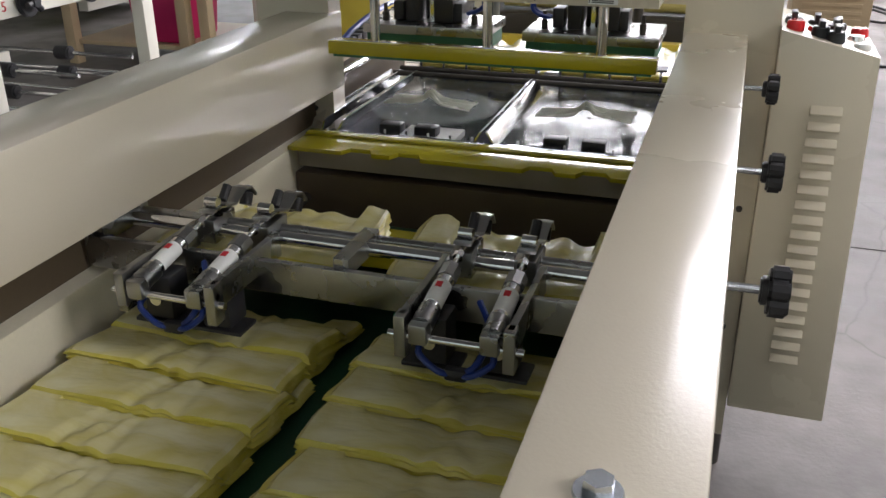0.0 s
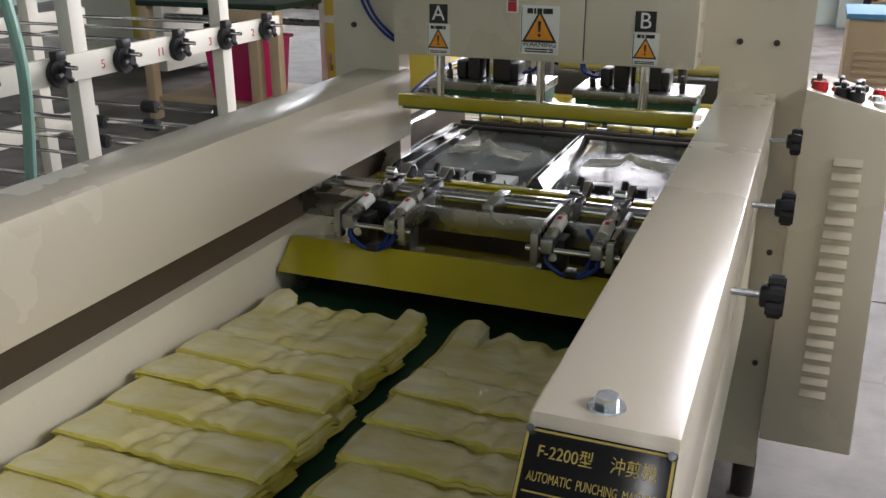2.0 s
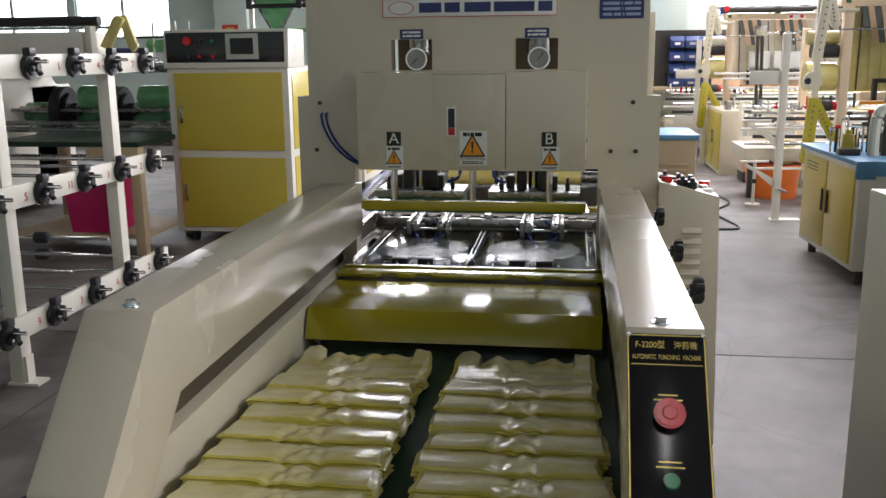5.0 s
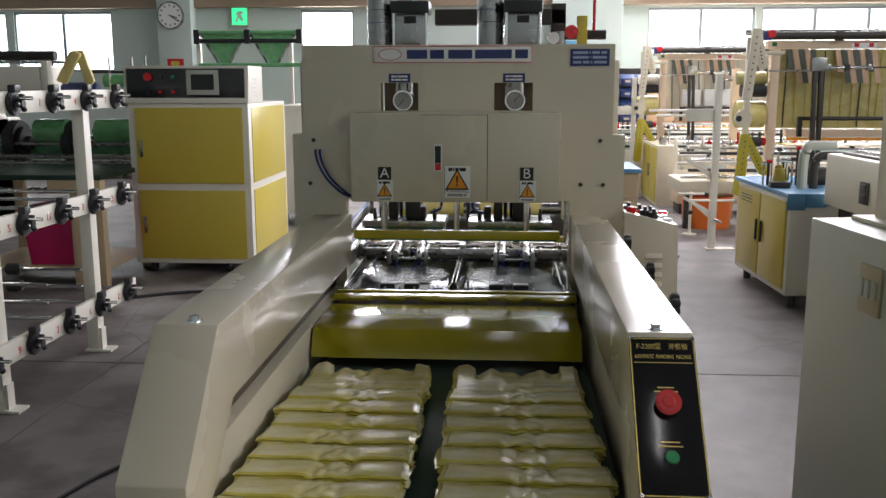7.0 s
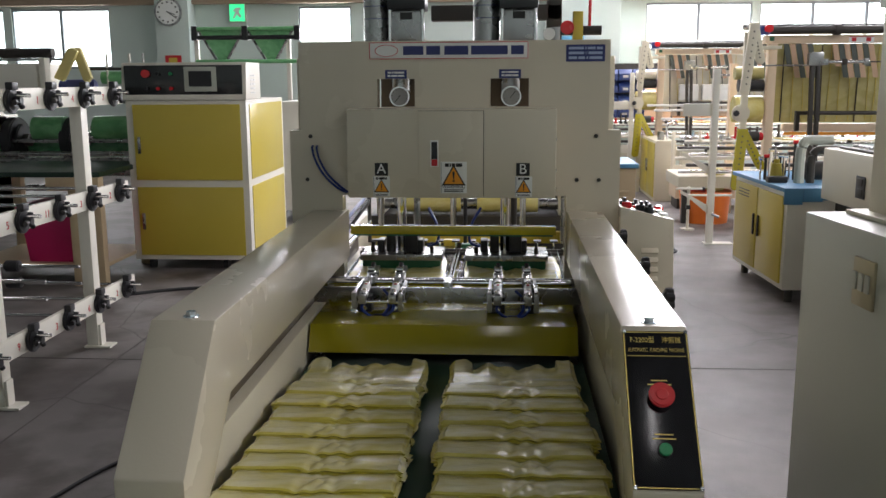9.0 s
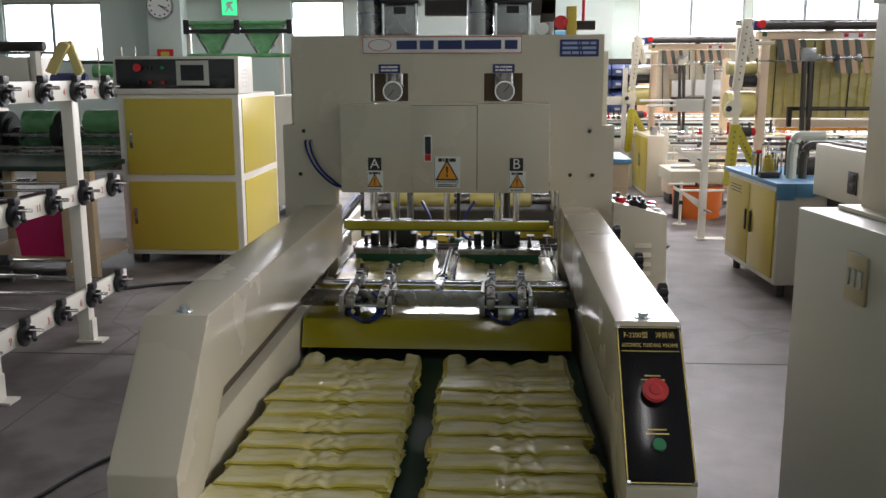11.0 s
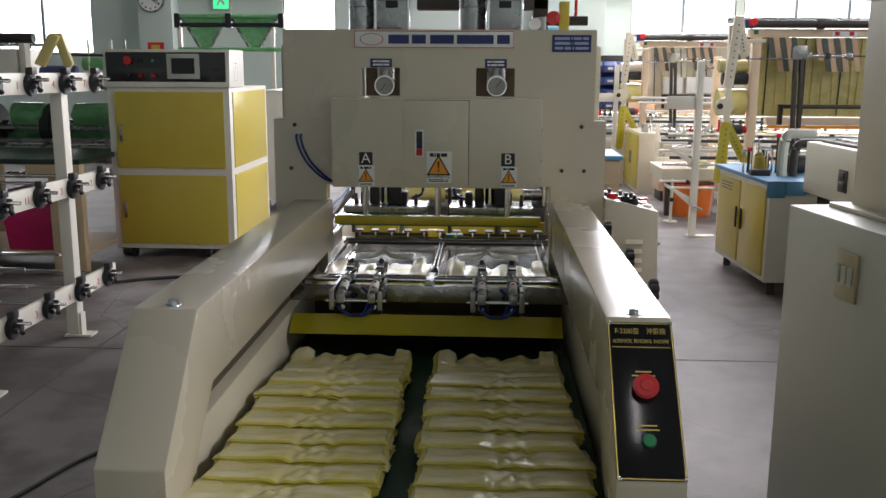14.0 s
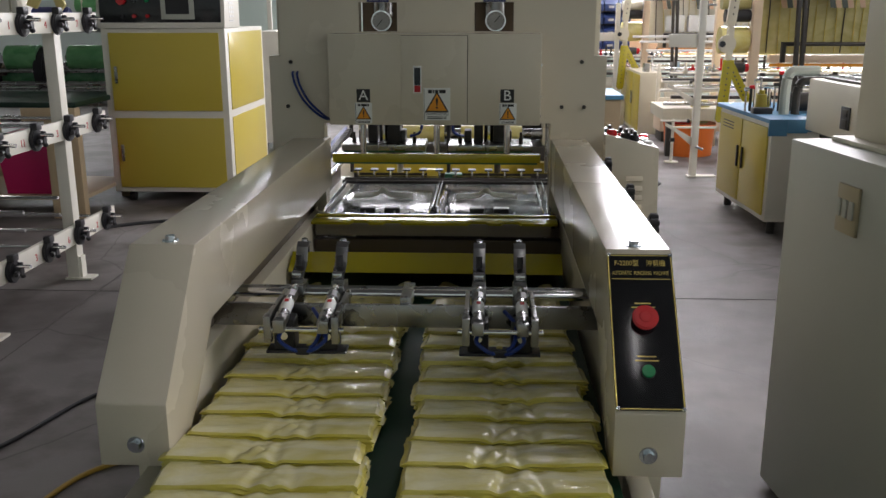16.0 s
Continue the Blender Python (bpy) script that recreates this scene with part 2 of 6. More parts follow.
GREY_CAB = mat("grey_green_enamel", (0.50, 0.52, 0.45), 0.35, vary=0.07, scale=3, fine=160)
BLUEBIN = mat("blue_plastic_bin", (0.02, 0.04, 0.14), 0.4, vary=0.15, scale=8)
CABLE = mat("black_cable", (0.03, 0.03, 0.032), 0.5, vary=0.2, scale=20)
CABLE_Y = mat("yellow_cable", (0.45, 0.28, 0.04), 0.5, vary=0.2, scale=20)
DIAL = mat("dull_dial_face", (0.42, 0.41, 0.39), 0.25, vary=0.08, scale=40)
CONCRETE = floor_material()
# grey-brown: the rib's shade below the notched plate is put into its colour
RIB_SHADED = mat("shaded_rib_cream", (0.24, 0.21, 0.17), 0.4, vary=0.12, scale=6)
JOINT = mat("dark_floor_joint", (0.10, 0.09, 0.085), 0.8, vary=0.2, scale=8)


# ---- mesh helpers ----
def box(bm, x0, x1, y0, y1, z0, z1, bevel=0.0, m=None, seg=2):
    c = Matrix.Translation(((x0 + x1) / 2, (y0 + y1) / 2, (z0 + z1) / 2)) @ Matrix.Diagonal((abs(x1 - x0), abs(y1 - y0), abs(z1 - z0), 1))
    vs = bmesh.ops.create_cube(bm, size=1, matrix=(m or Matrix()) @ c)["verts"]
    if bevel:
        es = list({e for v in vs for e in v.link_edges})
        bmesh.ops.bevel(bm, geom=es, offset=bevel, segments=seg, affect="EDGES", profile=0.6)
    return bm


def rod(bm, a, b, r, seg=14, r2=None, bevel=0.0):
    a, b = Vector(a), Vector(b)
    d = b - a
    m = Matrix.Translation((a + b) / 2) @ d.to_track_quat("Z", "Y").to_matrix().to_4x4()
    vs = bmesh.ops.create_cone(bm, cap_ends=True, segments=seg, radius1=r, radius2=r if r2 is None else r2, depth=d.length, matrix=m)["verts"]
    if bevel:
        es = list({e for v in vs for e in v.link_edges if len(e.link_faces) == 2 and any(len(f.verts) > 4 for f in e.link_faces)})
        bmesh.ops.bevel(bm, geom=es, offset=bevel, segments=2, affect="EDGES")
    return bm


def prism(bm, pts, a, b, axis="x", bevel=0.0):
    """A plate with the outline pts, from a to b along the axis (x: pts are y, z; y: x, z; z: x, y)."""
    put = {"x": lambda p, d: (d, p[0], p[1]), "y": lambda p, d: (p[0], d, p[1]), "z": lambda p, d: (p[0], p[1], d)}[axis]
    lo, hi = [bm.verts.new(put(p, a)) for p in pts], [bm.verts.new(put(p, b)) for p in pts]
    n = len(pts)
    fs = [bm.faces.new(lo), bm.faces.new(hi)] + [bm.faces.new((lo[i], lo[(i + 1) % n], hi[(i + 1) % n], hi[i])) for i in range(n)]
    bmesh.ops.recalc_face_normals(bm, faces=fs)
    if bevel:
        es = list({e for f in fs for e in f.edges})
        bmesh.ops.bevel(bm, geom=es, offset=bevel, segments=2, affect="EDGES", profile=0.6)
    return bm


def tube(bm, pts, r, seg=8, rounds=6):
    """A round hose through the points, smoothed."""
    ps = [Vector(p) for p in pts]
    path = []
    for i in range(len(ps) - 1):
        p0, p1, p2, p3 = ps[max(i - 1, 0)], ps[i], ps[i + 1], ps[min(i + 2, len(ps) - 1)]
        for k in range(rounds):
            u = k / rounds
            path.append(0.5 * ((2 * p1) + (p2 - p0) * u + (2 * p0 - 5 * p1 + 4 * p2 - p3) * u * u + (3 * p1 - p0 - 3 * p2 + p3) * u ** 3))
    path.append(ps[-1])
    rings = []
    for i, p in enumerate(path):
        d = (path[min(i + 1, len(path) - 1)] - path[max(i - 1, 0)]).normalized()
        side = d.cross(Vector((0, 0, 1)) if abs(d.z) < 0.95 else Vector((1, 0, 0))).normalized()
        up = side.cross(d)
        rings.append([bm.verts.new(p + r * (math.cos(2 * math.pi * k / seg) * side + math.sin(2 * math.pi * k / seg) * up)) for k in range(seg)])
    for a, b in zip(rings, rings[1:]):
        for k in range(seg):
            bm.faces.new((a[k], a[(k + 1) % seg], b[(k + 1) % seg], b[k]))
    bm.faces.new(rings[0][::-1]), bm.faces.new(rings[-1])
    return bm


def mesh_of(name, bm, material, smooth=True):
    bmesh.ops.recalc_face_normals(bm, faces=bm.faces[:])
    me = bpy.data.meshes.new(name)
    bm.to_mesh(me)
    bm.free()
    me.materials.append(material)
    if smooth:
        me.shade_smooth()
        me.set_sharp_from_angle(angle=radians(35))
    return me


def part(name, bm, material, parent=None, label="", at=None):
    ob = new(name, mesh_of(name, bm, material))
    if parent is not None:
        ob.parent = parent
    if at is not None:
        ob.matrix_basis = at
    if label:
        tagged(ob, label)
    return ob


def share(name, src, parent, at):
    ob = new(name, src.data)
    ob.parent, ob.matrix_basis = parent, at
    return ob


def thing(name, label, category, group="", at=None, kind=""):
    ob = new(name)
    ob.empty_display_size = 0.1
    if at is not None:
        ob.matrix_basis = at
    return tagged(ob, label, category, group, kind)


def structure(name, bm, material, label, category):
    return tagged(part(name, bm, material), label, category, kind="structure")


def writing(name, text, size, m, material, parent, depth=0.0008, squeeze=1.0):
    cu = bpy.data.curves.new(name, "FONT")
    cu.body, cu.size, cu.align_x, cu.align_y, cu.extrude = text, size, "CENTER", "CENTER", depth
    tmp = bpy.data.objects.new(name, cu)
    scene.collection.objects.link(tmp)
    me = bpy.data.meshes.new_from_object(tmp.evaluated_get(bpy.context.evaluated_depsgraph_get()))
    bpy.data.objects.remove(tmp)
    me.materials.clear()
    me.materials.append(material)
    ob = new(name, me)
    ob.parent, ob.matrix_basis = parent, m @ Matrix.Diagonal((squeeze, 1, 1, 1))
    return ob


def B():
    return bmesh.new()


FRONT = pose(0, 0, 0, 90)  # a plate's own x, y to world x, z, facing the viewer


def bars(bm, x0, x1, z0, z1, y, rows, gap=0.45, words=3, seed=1):
    """Unreadable lettering as plain bars on a face at y."""
    rnd = random.Random(seed)
    h = (z1 - z0) / rows
    for r in range(rows):
        cuts = sorted(rnd.uniform(0.15, 0.85) for _ in range(words - 1))
        edges = [0, *cuts, 1]
        for a, b in zip(edges, edges[1:]):
            w = x1 - x0
            box(bm, x0 + w * a + 0.02 * w, x0 + w * b - 0.02 * w, y - 0.0008, y, z1 - h * (r + 1) + h * gap / 2, z1 - h * r - h * gap / 2)
    return bm


# ---- the hall ----
structure("floor", box(B(), -12.5, 10, -7.2, WIN_Y + 0.3, -0.2, 0), CONCRETE, "worn grey concrete floor with stains and cracks", "floor")
for k, (a, b, c, d) in enumerate(((-12.5, 10, 3.168, 3.176), (-12.5, 10, -0.9, -0.892), (-2.064, -2.056, -7, 13.4), (3.9, 3.908, 3.2, 13.4))):
    structure("floor_joint_%d" % (k + 1), box(B(), a, b, c, d, 0.0, 0.0022), JOINT, "narrow dark sawn joint in the concrete floor", "floor joint")


def wall_with_windows():
    bm = B()
    z0, z1 = 2.03, 2.79
    box(bm, -12.5, 10, WIN_Y, WIN_Y + 0.2, 0, 1.80)
    for a, b in ((-12.5, -10.4), (-8.30, -8.16), (-6.46, 10)):
        box(bm, a, b, WIN_Y, WIN_Y + 0.2, 1.80, z0)
    box(bm, -12.5, 10, WIN_Y, WIN_Y + 0.2, z1, 4.1)
    box(bm, -12.5, 10, WIN_Y, WIN_Y + 0.2, 5.4, 6.0)
    for row, lo, hi in ((WINDOWS, z0, z1), (CLERESTORY, 4.1, 5.4)):
        xs = [-12.5] + [v for w in row for v in w] + [10]
        for a, b in zip(xs[::2], xs[1::2]):
            box(bm, a, b, WIN_Y, WIN_Y + 0.2, lo, hi)
    return bm


structure("wall_north", wall_with_windows(), WALLM, "pale green plaster wall with high windows", "wall")
structure("wall_south", box(B(), -12.5, 10, -7.2, -7.0, 0, 6.0), WALLM, "pale green plaster wall", "wall")
structure("wall_west", box(B(), -12.7, -12.5, -7.2, WIN_Y + 0.2, 0, 6.0), WALLM, "pale green plaster wall", "wall")
# gap below z 3.8 for the assumed east door
bm = B()
for y0, y1, z0, z1 in ((-7.2, 3.4, 0, 6.0), (10.6, WIN_Y + 0.2, 0, 6.0), (3.4, 10.6, 3.8, 6.0)):
    box(bm, 10, 10.2, y0, y1, z0, z1)
structure("wall_east", bm, WALLM, "pale green plaster wall", "wall")
bm = B()
sx0, sx1, sy0, sy1 = SKYLIGHT
ex0, ex1, ey0, ey1 = SKYLIGHT_EAST
for x0, x1, y0, y1 in ((-12.7, sx0, -7.2, WIN_Y + 0.2), (sx1, ex0, -7.2, WIN_Y + 0.2), (sx0, sx1, -7.2, sy0), (sx0, sx1, sy1, WIN_Y + 0.2),
                       (ex0, ex1, -7.2, ey0), (ex0, ex1, ey1, WIN_Y + 0.2), (ex1, 10.2, -7.2, WIN_Y + 0.2)):
    box(bm, x0, x1, y0, y1, 6.0, 6.1)
structure("ceiling", bm, CEILM, "dull grey roof sheet", "ceiling")
structure("trim_beam", box(B(), -12.5, 10, WIN_Y - 0.16, WIN_Y - 0.002, 2.83, 3.1, 0.01), BEAM, "brown steel beam along the wall above the windows", "beam")
structure("backdrop", box(B(), -16, 14, WIN_Y + 1.0, WIN_Y + 1.02, 0, 8), DAY, "bright white sky outside the windows", "sky")
for k, (a, b) in enumerate(WINDOWS):
    bm = B()
    sill = SILLS[k]
    n = max(1, round((b - a) / 0.95))
    for i in range(n + 1):
        x = a + (b - a) * i / n
        box(bm, x - 0.025 if i else x, x + 0.025 if i < n else x, WIN_Y + 0.03, WIN_Y + 0.09, sill, 2.79, 0.004)
    box(bm, a, b, WIN_Y + 0.025, WIN_Y + 0.095, sill, sill + 0.04, 0.004)
    box(bm, a, b, WIN_Y + 0.025, WIN_Y + 0.095, 2.75, 2.79, 0.004)
    w = structure("window_%d" % (k + 1), bm, ALU, "grey aluminium framed window, white with daylight", "window")
    for i in range(n):
        p = part("pane", box(B(), a + (b - a) * i / n + 0.02, a + (b - a) * (i + 1) / n - 0.02, WIN_Y + 0.057, WIN_Y + 0.062, sill + 0.035, 2.755), PANE, w)
        p.visible_shadow = False
structure("pillar_1", box(B(), -5.54, -4.98, WIN_Y - 0.35, WIN_Y - 0.004, 0, 6.0, 0.01), WALLM, "pale green plastered pillar", "pillar")
structure("pillar_2", box(B(), 0.9, 2.0, WIN_Y - 0.35, WIN_Y - 0.004, 0, 6.0, 0.01), WALLM, "pale green plastered pillar", "pillar")


def ceiling_light(x, y):
    t = thing("ceiling_light", "white fluorescent batten added under the roof, out of view", "light", "ceiling lights", pose(x, y, 5.65))
    part("body", box(B(), -0.08, 0.08, -0.78, 0.78, 0.03, 0.15, 0.01), IVORY, t)
    for y in (-0.6, 0.6):
        part("hanger", rod(B(), (0, y, 0.15), (0, y, 0.352), 0.006, 6), STEEL, t)
    for s in (-0.04, 0.04):
        part("tube", rod(B(), (s, -0.74, 0.01), (s, 0.74, 0.01), 0.013), TUBE, t)
    return t


first = ceiling_light(*TUBES[0][:2])
for x, y, watts in TUBES[1:]:
    copy_thing(first, pose(x, y, 5.65))

# ---- the punching machine ----
machine = thing("punching_machine", "cream enamelled two-lane bag punching machine with olive yellow plates", "machine")
HD = pose(-0.0205, 0.029, -0.0235)
RAIL = [(0, 1.11), (1.6, 1.11), (1.6, 0.93), (0.08, 0.93), (-0.05, 0.80), (-0.12, 0.742), (-0.222, 0.742), (-0.222, 0.866)]


def bolt(bm, m, r=0.011):
    """A hexagon bolt head on a washer, standing along m's z."""
    for rr, h0, h1, seg in ((r * 1.55, 0, 0.002, 20), (r, 0.002, 0.011, 6)):
        vs = bmesh.ops.create_cone(bm, cap_ends=True, segments=seg, radius1=rr, radius2=rr * 0.95, depth=h1 - h0, matrix=m @ pose(0, 0, (h0 + h1) / 2))["verts"]
    return bm


for s in (-1, 1):
    a, b = sorted((s * 0.405, 0.531 if s > 0 else -0.538))
    rail = part("side_rail", prism(B(), RAIL, a, b, "x", 0.004), CREAM, machine, "cream enamelled folded-steel guard rail with sloping end")
    part("bolt", bolt(B(), pose(s * 0.464, 0.03, 1.11)), ZINC, rail)
    part("bolt", bolt(B(), pose(s * 0.468, -0.222, 0.785, 90)), ZINC, rail)
    # the lower beam beside the belt, slot above shaded by a dark brown sheet
    a, b = sorted((s * 0.437, s * 0.52))
    part("side_beam", box(B(), a, b, -0.10, 2.3, 0.56, 0.838, 0.004), CREAM2, machine)
    a, b = sorted((s * 0.445, s * 0.49))
    part("belt_frame", box(B(), a, b, -0.66, -0.101, 0.58, 0.69, 0.004), CREAM2, machine)
    a, b = sorted((s * 0.47, s * 0.515))
    part("dark_slot_sheet", box(B(), a, b, 0.05, 2.2, 0.839, 0.929), INNER, machine)
    for y in (-0.48, 0.7, 2.1):
        a, b = sorted((s * 0.43, s * 0.51))
        part("leg", box(B(), a, b, y - 0.04, y + 0.04, 0.03, 0.56, 0.004), CREAM2, machine)
        part("foot", rod(B(), (s * 0.47, y, 0), (s * 0.47, y, 0.03), 0.035), BLACKSTEEL, machine)

# sloping control panel on the end of one rail
slope = math.degrees(math.atan2(1.11 - 0.866, 0.222))
PAN = pose(0.468, -0.1110, 0.988) @ pose(0, 0, 0, slope)
panel = part("control_panel", box(B(), -0.062, 0.062, -0.160, 0.152, 0.001, 0.004, 0.001), PANEL, machine, "glossy black nameplate panel with gold border", PAN)
bm = B()
for x0, x1, y0, y1 in ((-0.061, -0.0585, -0.158, 0.15), (0.0585, 0.061, -0.158, 0.15), (-0.061, 0.061, 0.148, 0.150), (-0.061, 0.061, -0.158, -0.156), (-0.055, 0.055, 0.098, 0.0995)):
    box(bm, x0, x1, y0, y1, 0.004, 0.0046)
part("border", bm, GOLD, panel)
for x in (-0.058, 0.058):
    for y in (-0.157, 0.149):
        part("screw", rod(B(), (x, y, 0.004), (x, y, 0.0085), 0.0048, 12, 0.0035), ZINC, panel)
writing("lettering", "F-2200型    沖剪機", 0.0145, pose(0, 0.132, 0.0042), GOLD, panel, 0.0004, 0.85)
writing("lettering", "AUTOMATIC  PUNCHING  MACHINE", 0.0115, pose(0, 0.111, 0.0042), GOLD, panel, 0.0004, 0.56)
for y, w in ((0.048, 0.03), (0.040, 0.044), (-0.058, 0.034), (-0.066, 0.042)):
    part("caption_bar", box(B(), -w / 2, w / 2, y - 0.0012, y + 0.0012, 0.004, 0.0045), GOLD, panel)
bm = rod(B(), (0, 0.013, 0.003), (0, 0.013, 0.012), 0.018, 20)
part("collar", bm, DARK, panel)
bm = rod(B(), (0, 0.013, 0.012), (0, 0.013, 0.024), 0.0235, 28, 0.0245, 0.003)
rod(bm, (0, 0.013, 0.024), (0, 0.013, 0.0255), 0.012, 20, 0.010)
part("stop_button", bm, RED_BUTTON, panel, "red mushroom stop button")
part("collar", rod(B(), (0, -0.088, 0.003), (0, -0.088, 0.008), 0.0135, 20), DARK, panel)
part("start_button", rod(B(), (0, -0.088, 0.008), (0, -0.088, 0.013), 0.0125, 20, 0.0118, 0.001), GREEN_BUTTON, panel, "round green push button")

for x in (-0.58, 0.565):
    for y in (1.62, 2.25):
        part("foot", rod(B(), (x, y, 0), (x, y, 0.13), 0.03), BLACKSTEEL, machine)
# head: broad upright panel, stepped near the top
GY0, GY1 = 1.512, 1.612  # the gauge windows' height
bm = B()
F0, F1 = 1.531, 1.60
for x0, x1, z0, z1 in ((-0.59, -0.40, 0.145, 1.428), (0.42, 0.612, 0.145, 1.428), (-0.548, -0.40, 1.428, GY0), (0.42, 0.567, 1.428, GY0), (-0.40, 0.42, 1.19, GY0),
                       (-0.548, -0.264, GY0, GY1), (-0.128, 0.144, GY0, GY1), (0.282, 0.567, GY0, GY1), (-0.548, 0.567, GY1, 1.745)):
    box(bm, x0, x1, F0, F1, z0, z1)
bmesh.ops.remove_doubles(bm, verts=bm.verts[:], dist=0.0005)
head = part("head_frame", bm, CREAM, machine, "cream enamelled upright head panel", HD)
for s, x0, x1 in ((-1, -0.588, -0.57), (1, 0.592, 0.61)):
    part("side_panel", box(B(), x0, x1, F1, 2.35, 0.145, 0.95, 0.003), CREAM, machine, at=HD)
    part("side_beam", box(B(), x0, x1, F1, 2.35, 1.36, 1.42, 0.003), CREAM, machine, at=HD)
    part("rear_column", box(B(), x0, x1, 2.28, 2.35, 0.951, 1.359, 0.003), CREAM, machine, at=HD)
part("back_frame", box(B(), -0.57, 0.59, 2.3, 2.35, 1.34, 1.42, 0.003), CREAM2, machine, at=HD)
part("head_top", box(B(), -0.548, 0.567, F1, 2.0, 1.70, 1.742, 0.003), CREAM, machine, at=HD)
for x0, x1 in ((-0.572, -0.50), (0.515, 0.592)):
    part("column", box(B(), x0, x1, F1 + 0.002, 1.665, 0.145, 1.69, 0.003), CREAM2, machine, at=HD)
bm = box(B(), -0.358, 0.376, 1.411, F0, 1.197, 1.508, 0.004)
cover = part("head_cover", bm, CREAM, machine, "projecting cream cover box with a service door", HD)
part("door", box(B(), -0.104, 0.122, 1.405, 1.4105, 1.205, 1.501, 0.0015), CREAM, cover, "flush cream service door with thin dark gap")
bm = B()
box(bm, 0.1225, 0.1245, 1.4095, 1.4112, 1.204, 1.502)
box(bm, -0.105, 0.1245, 1.4095, 1.4112, 1.5015, 1.5028)
part("door_gap", bm, INK, cover)
part("slot_plate", box(B(), -0.063, -0.034, 1.4035, 1.405, 1.308, 1.401, 0.0005), WHITE, cover)
part("slot_window", box(B(), -0.059, -0.038, 1.4025, 1.4036, 1.335, 1.395), MACHINED, cover)
part("red_mark", box(B(), -0.059, -0.038, 1.4022, 1.4036, 1.311, 1.334), REDP, cover)


def warning_label(x0, x1, z0, z1, y, tri, seed):
    w = x1 - x0
    cx = (x0 + x1) / 2
    plate = part("warning_label", box(B(), x0, x1, y - 0.001, y, z0, z1), WHITE, cover, "white warning label with orange triangle")
    part("edge", prism(B(), [(x0 + 0.002, z0 + 0.002), (x0 + 0.0035, z0 + 0.002), (x0 + 0.0035, z1 - 0.002), (x0 + 0.002, z1 - 0.002)], y - 0.0016, y - 0.001, "y"), INK, plate)
    zc = z0 + (z1 - z0) * tri
    h = w * 0.36
    part("triangle_edge", prism(B(), [(cx - h * 1.25, zc - h), (cx + h * 1.25, zc - h), (cx, zc + h * 1.2)], y - 0.0016, y - 0.001, "y"), INK, plate)
    part("triangle", prism(B(), [(cx - h * 1.0, zc - h * 0.84), (cx + h * 1.0, zc - h * 0.84), (cx, zc + h * 0.92)], y - 0.002, y - 0.0016, "y"), ORANGE_SIGN, plate)
    bm = prism(B(), [(cx - h * 0.07, zc - h * 0.3), (cx + h * 0.07, zc - h * 0.3), (cx + h * 0.12, zc + h * 0.45), (cx - h * 0.12, zc + h * 0.45)], y - 0.0024, y - 0.002, "y")
    box(bm, cx - h * 0.1, cx + h * 0.1, y - 0.0024, y - 0.002, zc - h * 0.62, zc - h * 0.42)
    part("mark", bm, INK, plate)
    part("small_print", bars(B(), x0 + 0.12 * w, x1 - 0.12 * w, z0 + 0.03 * (z1 - z0), z0 + (z1 - z0) * 0.13, y - 0.001, 2, words=2, seed=seed), INK, plate)
    part("headline_bar", bars(B(), x0 + 0.16 * w, x1 - 0.16 * w, z1 - (z1 - z0) * 0.17, z1 - (z1 - z0) * 0.05, y - 0.001, 1, 0.1, 4, seed + 5), INK, plate)
    return plate


p = warning_label(-0.028, 0.065, 1.215, 1.326, 1.405, 0.55, 2)
writing("lettering", "WARNING", 0.017, pose(0.0185, 1.404, 1.2375) @ FRONT, INK, p, 0.0005)
p = warning_label(-0.268, -0.208, 1.202, 1.274, 1.411, 0.50, 3)
p = warning_label(0.234, 0.294, 1.202, 1.274, 1.411, 0.50, 4)
for x, ch in ((-0.2375, "A"), (0.261, "B")):
    p = part("letter_plate", box(B(), x - 0.0235, x + 0.0235, 1.41, 1.411, 1.276, 1.321), INK, cover)
    writing("lettering", ch, 0.050, pose(x, 1.4095, 1.2985) @ FRONT, WHITE, p, 0.0005)

# gauges behind the two windows
for x in (-0.196, 0.213):
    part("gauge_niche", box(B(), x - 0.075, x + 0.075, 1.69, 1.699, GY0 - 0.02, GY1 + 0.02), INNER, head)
    part("gauge_pipe", rod(B(), (x + 0.004, 1.66, 1.56), (x + 0.004, 1.66, GY1 + 0.02), 0.035), STEEL, head)
    g = part("gauge", rod(B(), (x + 0.006, 1.585, 1.548), (x + 0.006, 1.64, 1.548), 0.037, 32, None, 0.002), CHROME, head, "round pressure gauge with white dial and steel rim")
    part("dial", rod(B(), (x + 0.006, 1.583, 1.548), (x + 0.006, 1.5845, 1.548), 0.032, 32), DIAL, g)
    bm = box(B(), -0.0012, 0.0012, -0.001, 0, -0.006, 0.024, 0, pose(x + 0.006, 1.5828, 1.548, 0, -140 if x < 0 else 40))
    for k in range(11):
        ang = radians(-135 + 27 * k)
        rod(bm, (x + 0.006 + 0.025 * math.sin(ang), 1.5822, 1.548 + 0.025 * math.cos(ang)), (x + 0.006 + 0.029 * math.sin(ang), 1.5822, 1.548 + 0.029 * math.cos(ang)), 0.0007, 5)
    part("needle", bm, INK, g)
    q = part("name_strip", box(B(), x - 0.038, x + 0.040, 1.5295, 1.531, 1.613, 1.644), NAVY, head)
    part("caption_bar", bars(B(), x - 0.03, x + 0.032, 1.617, 1.640, 1.5295, 2, words=3, seed=7), WHITE, q)
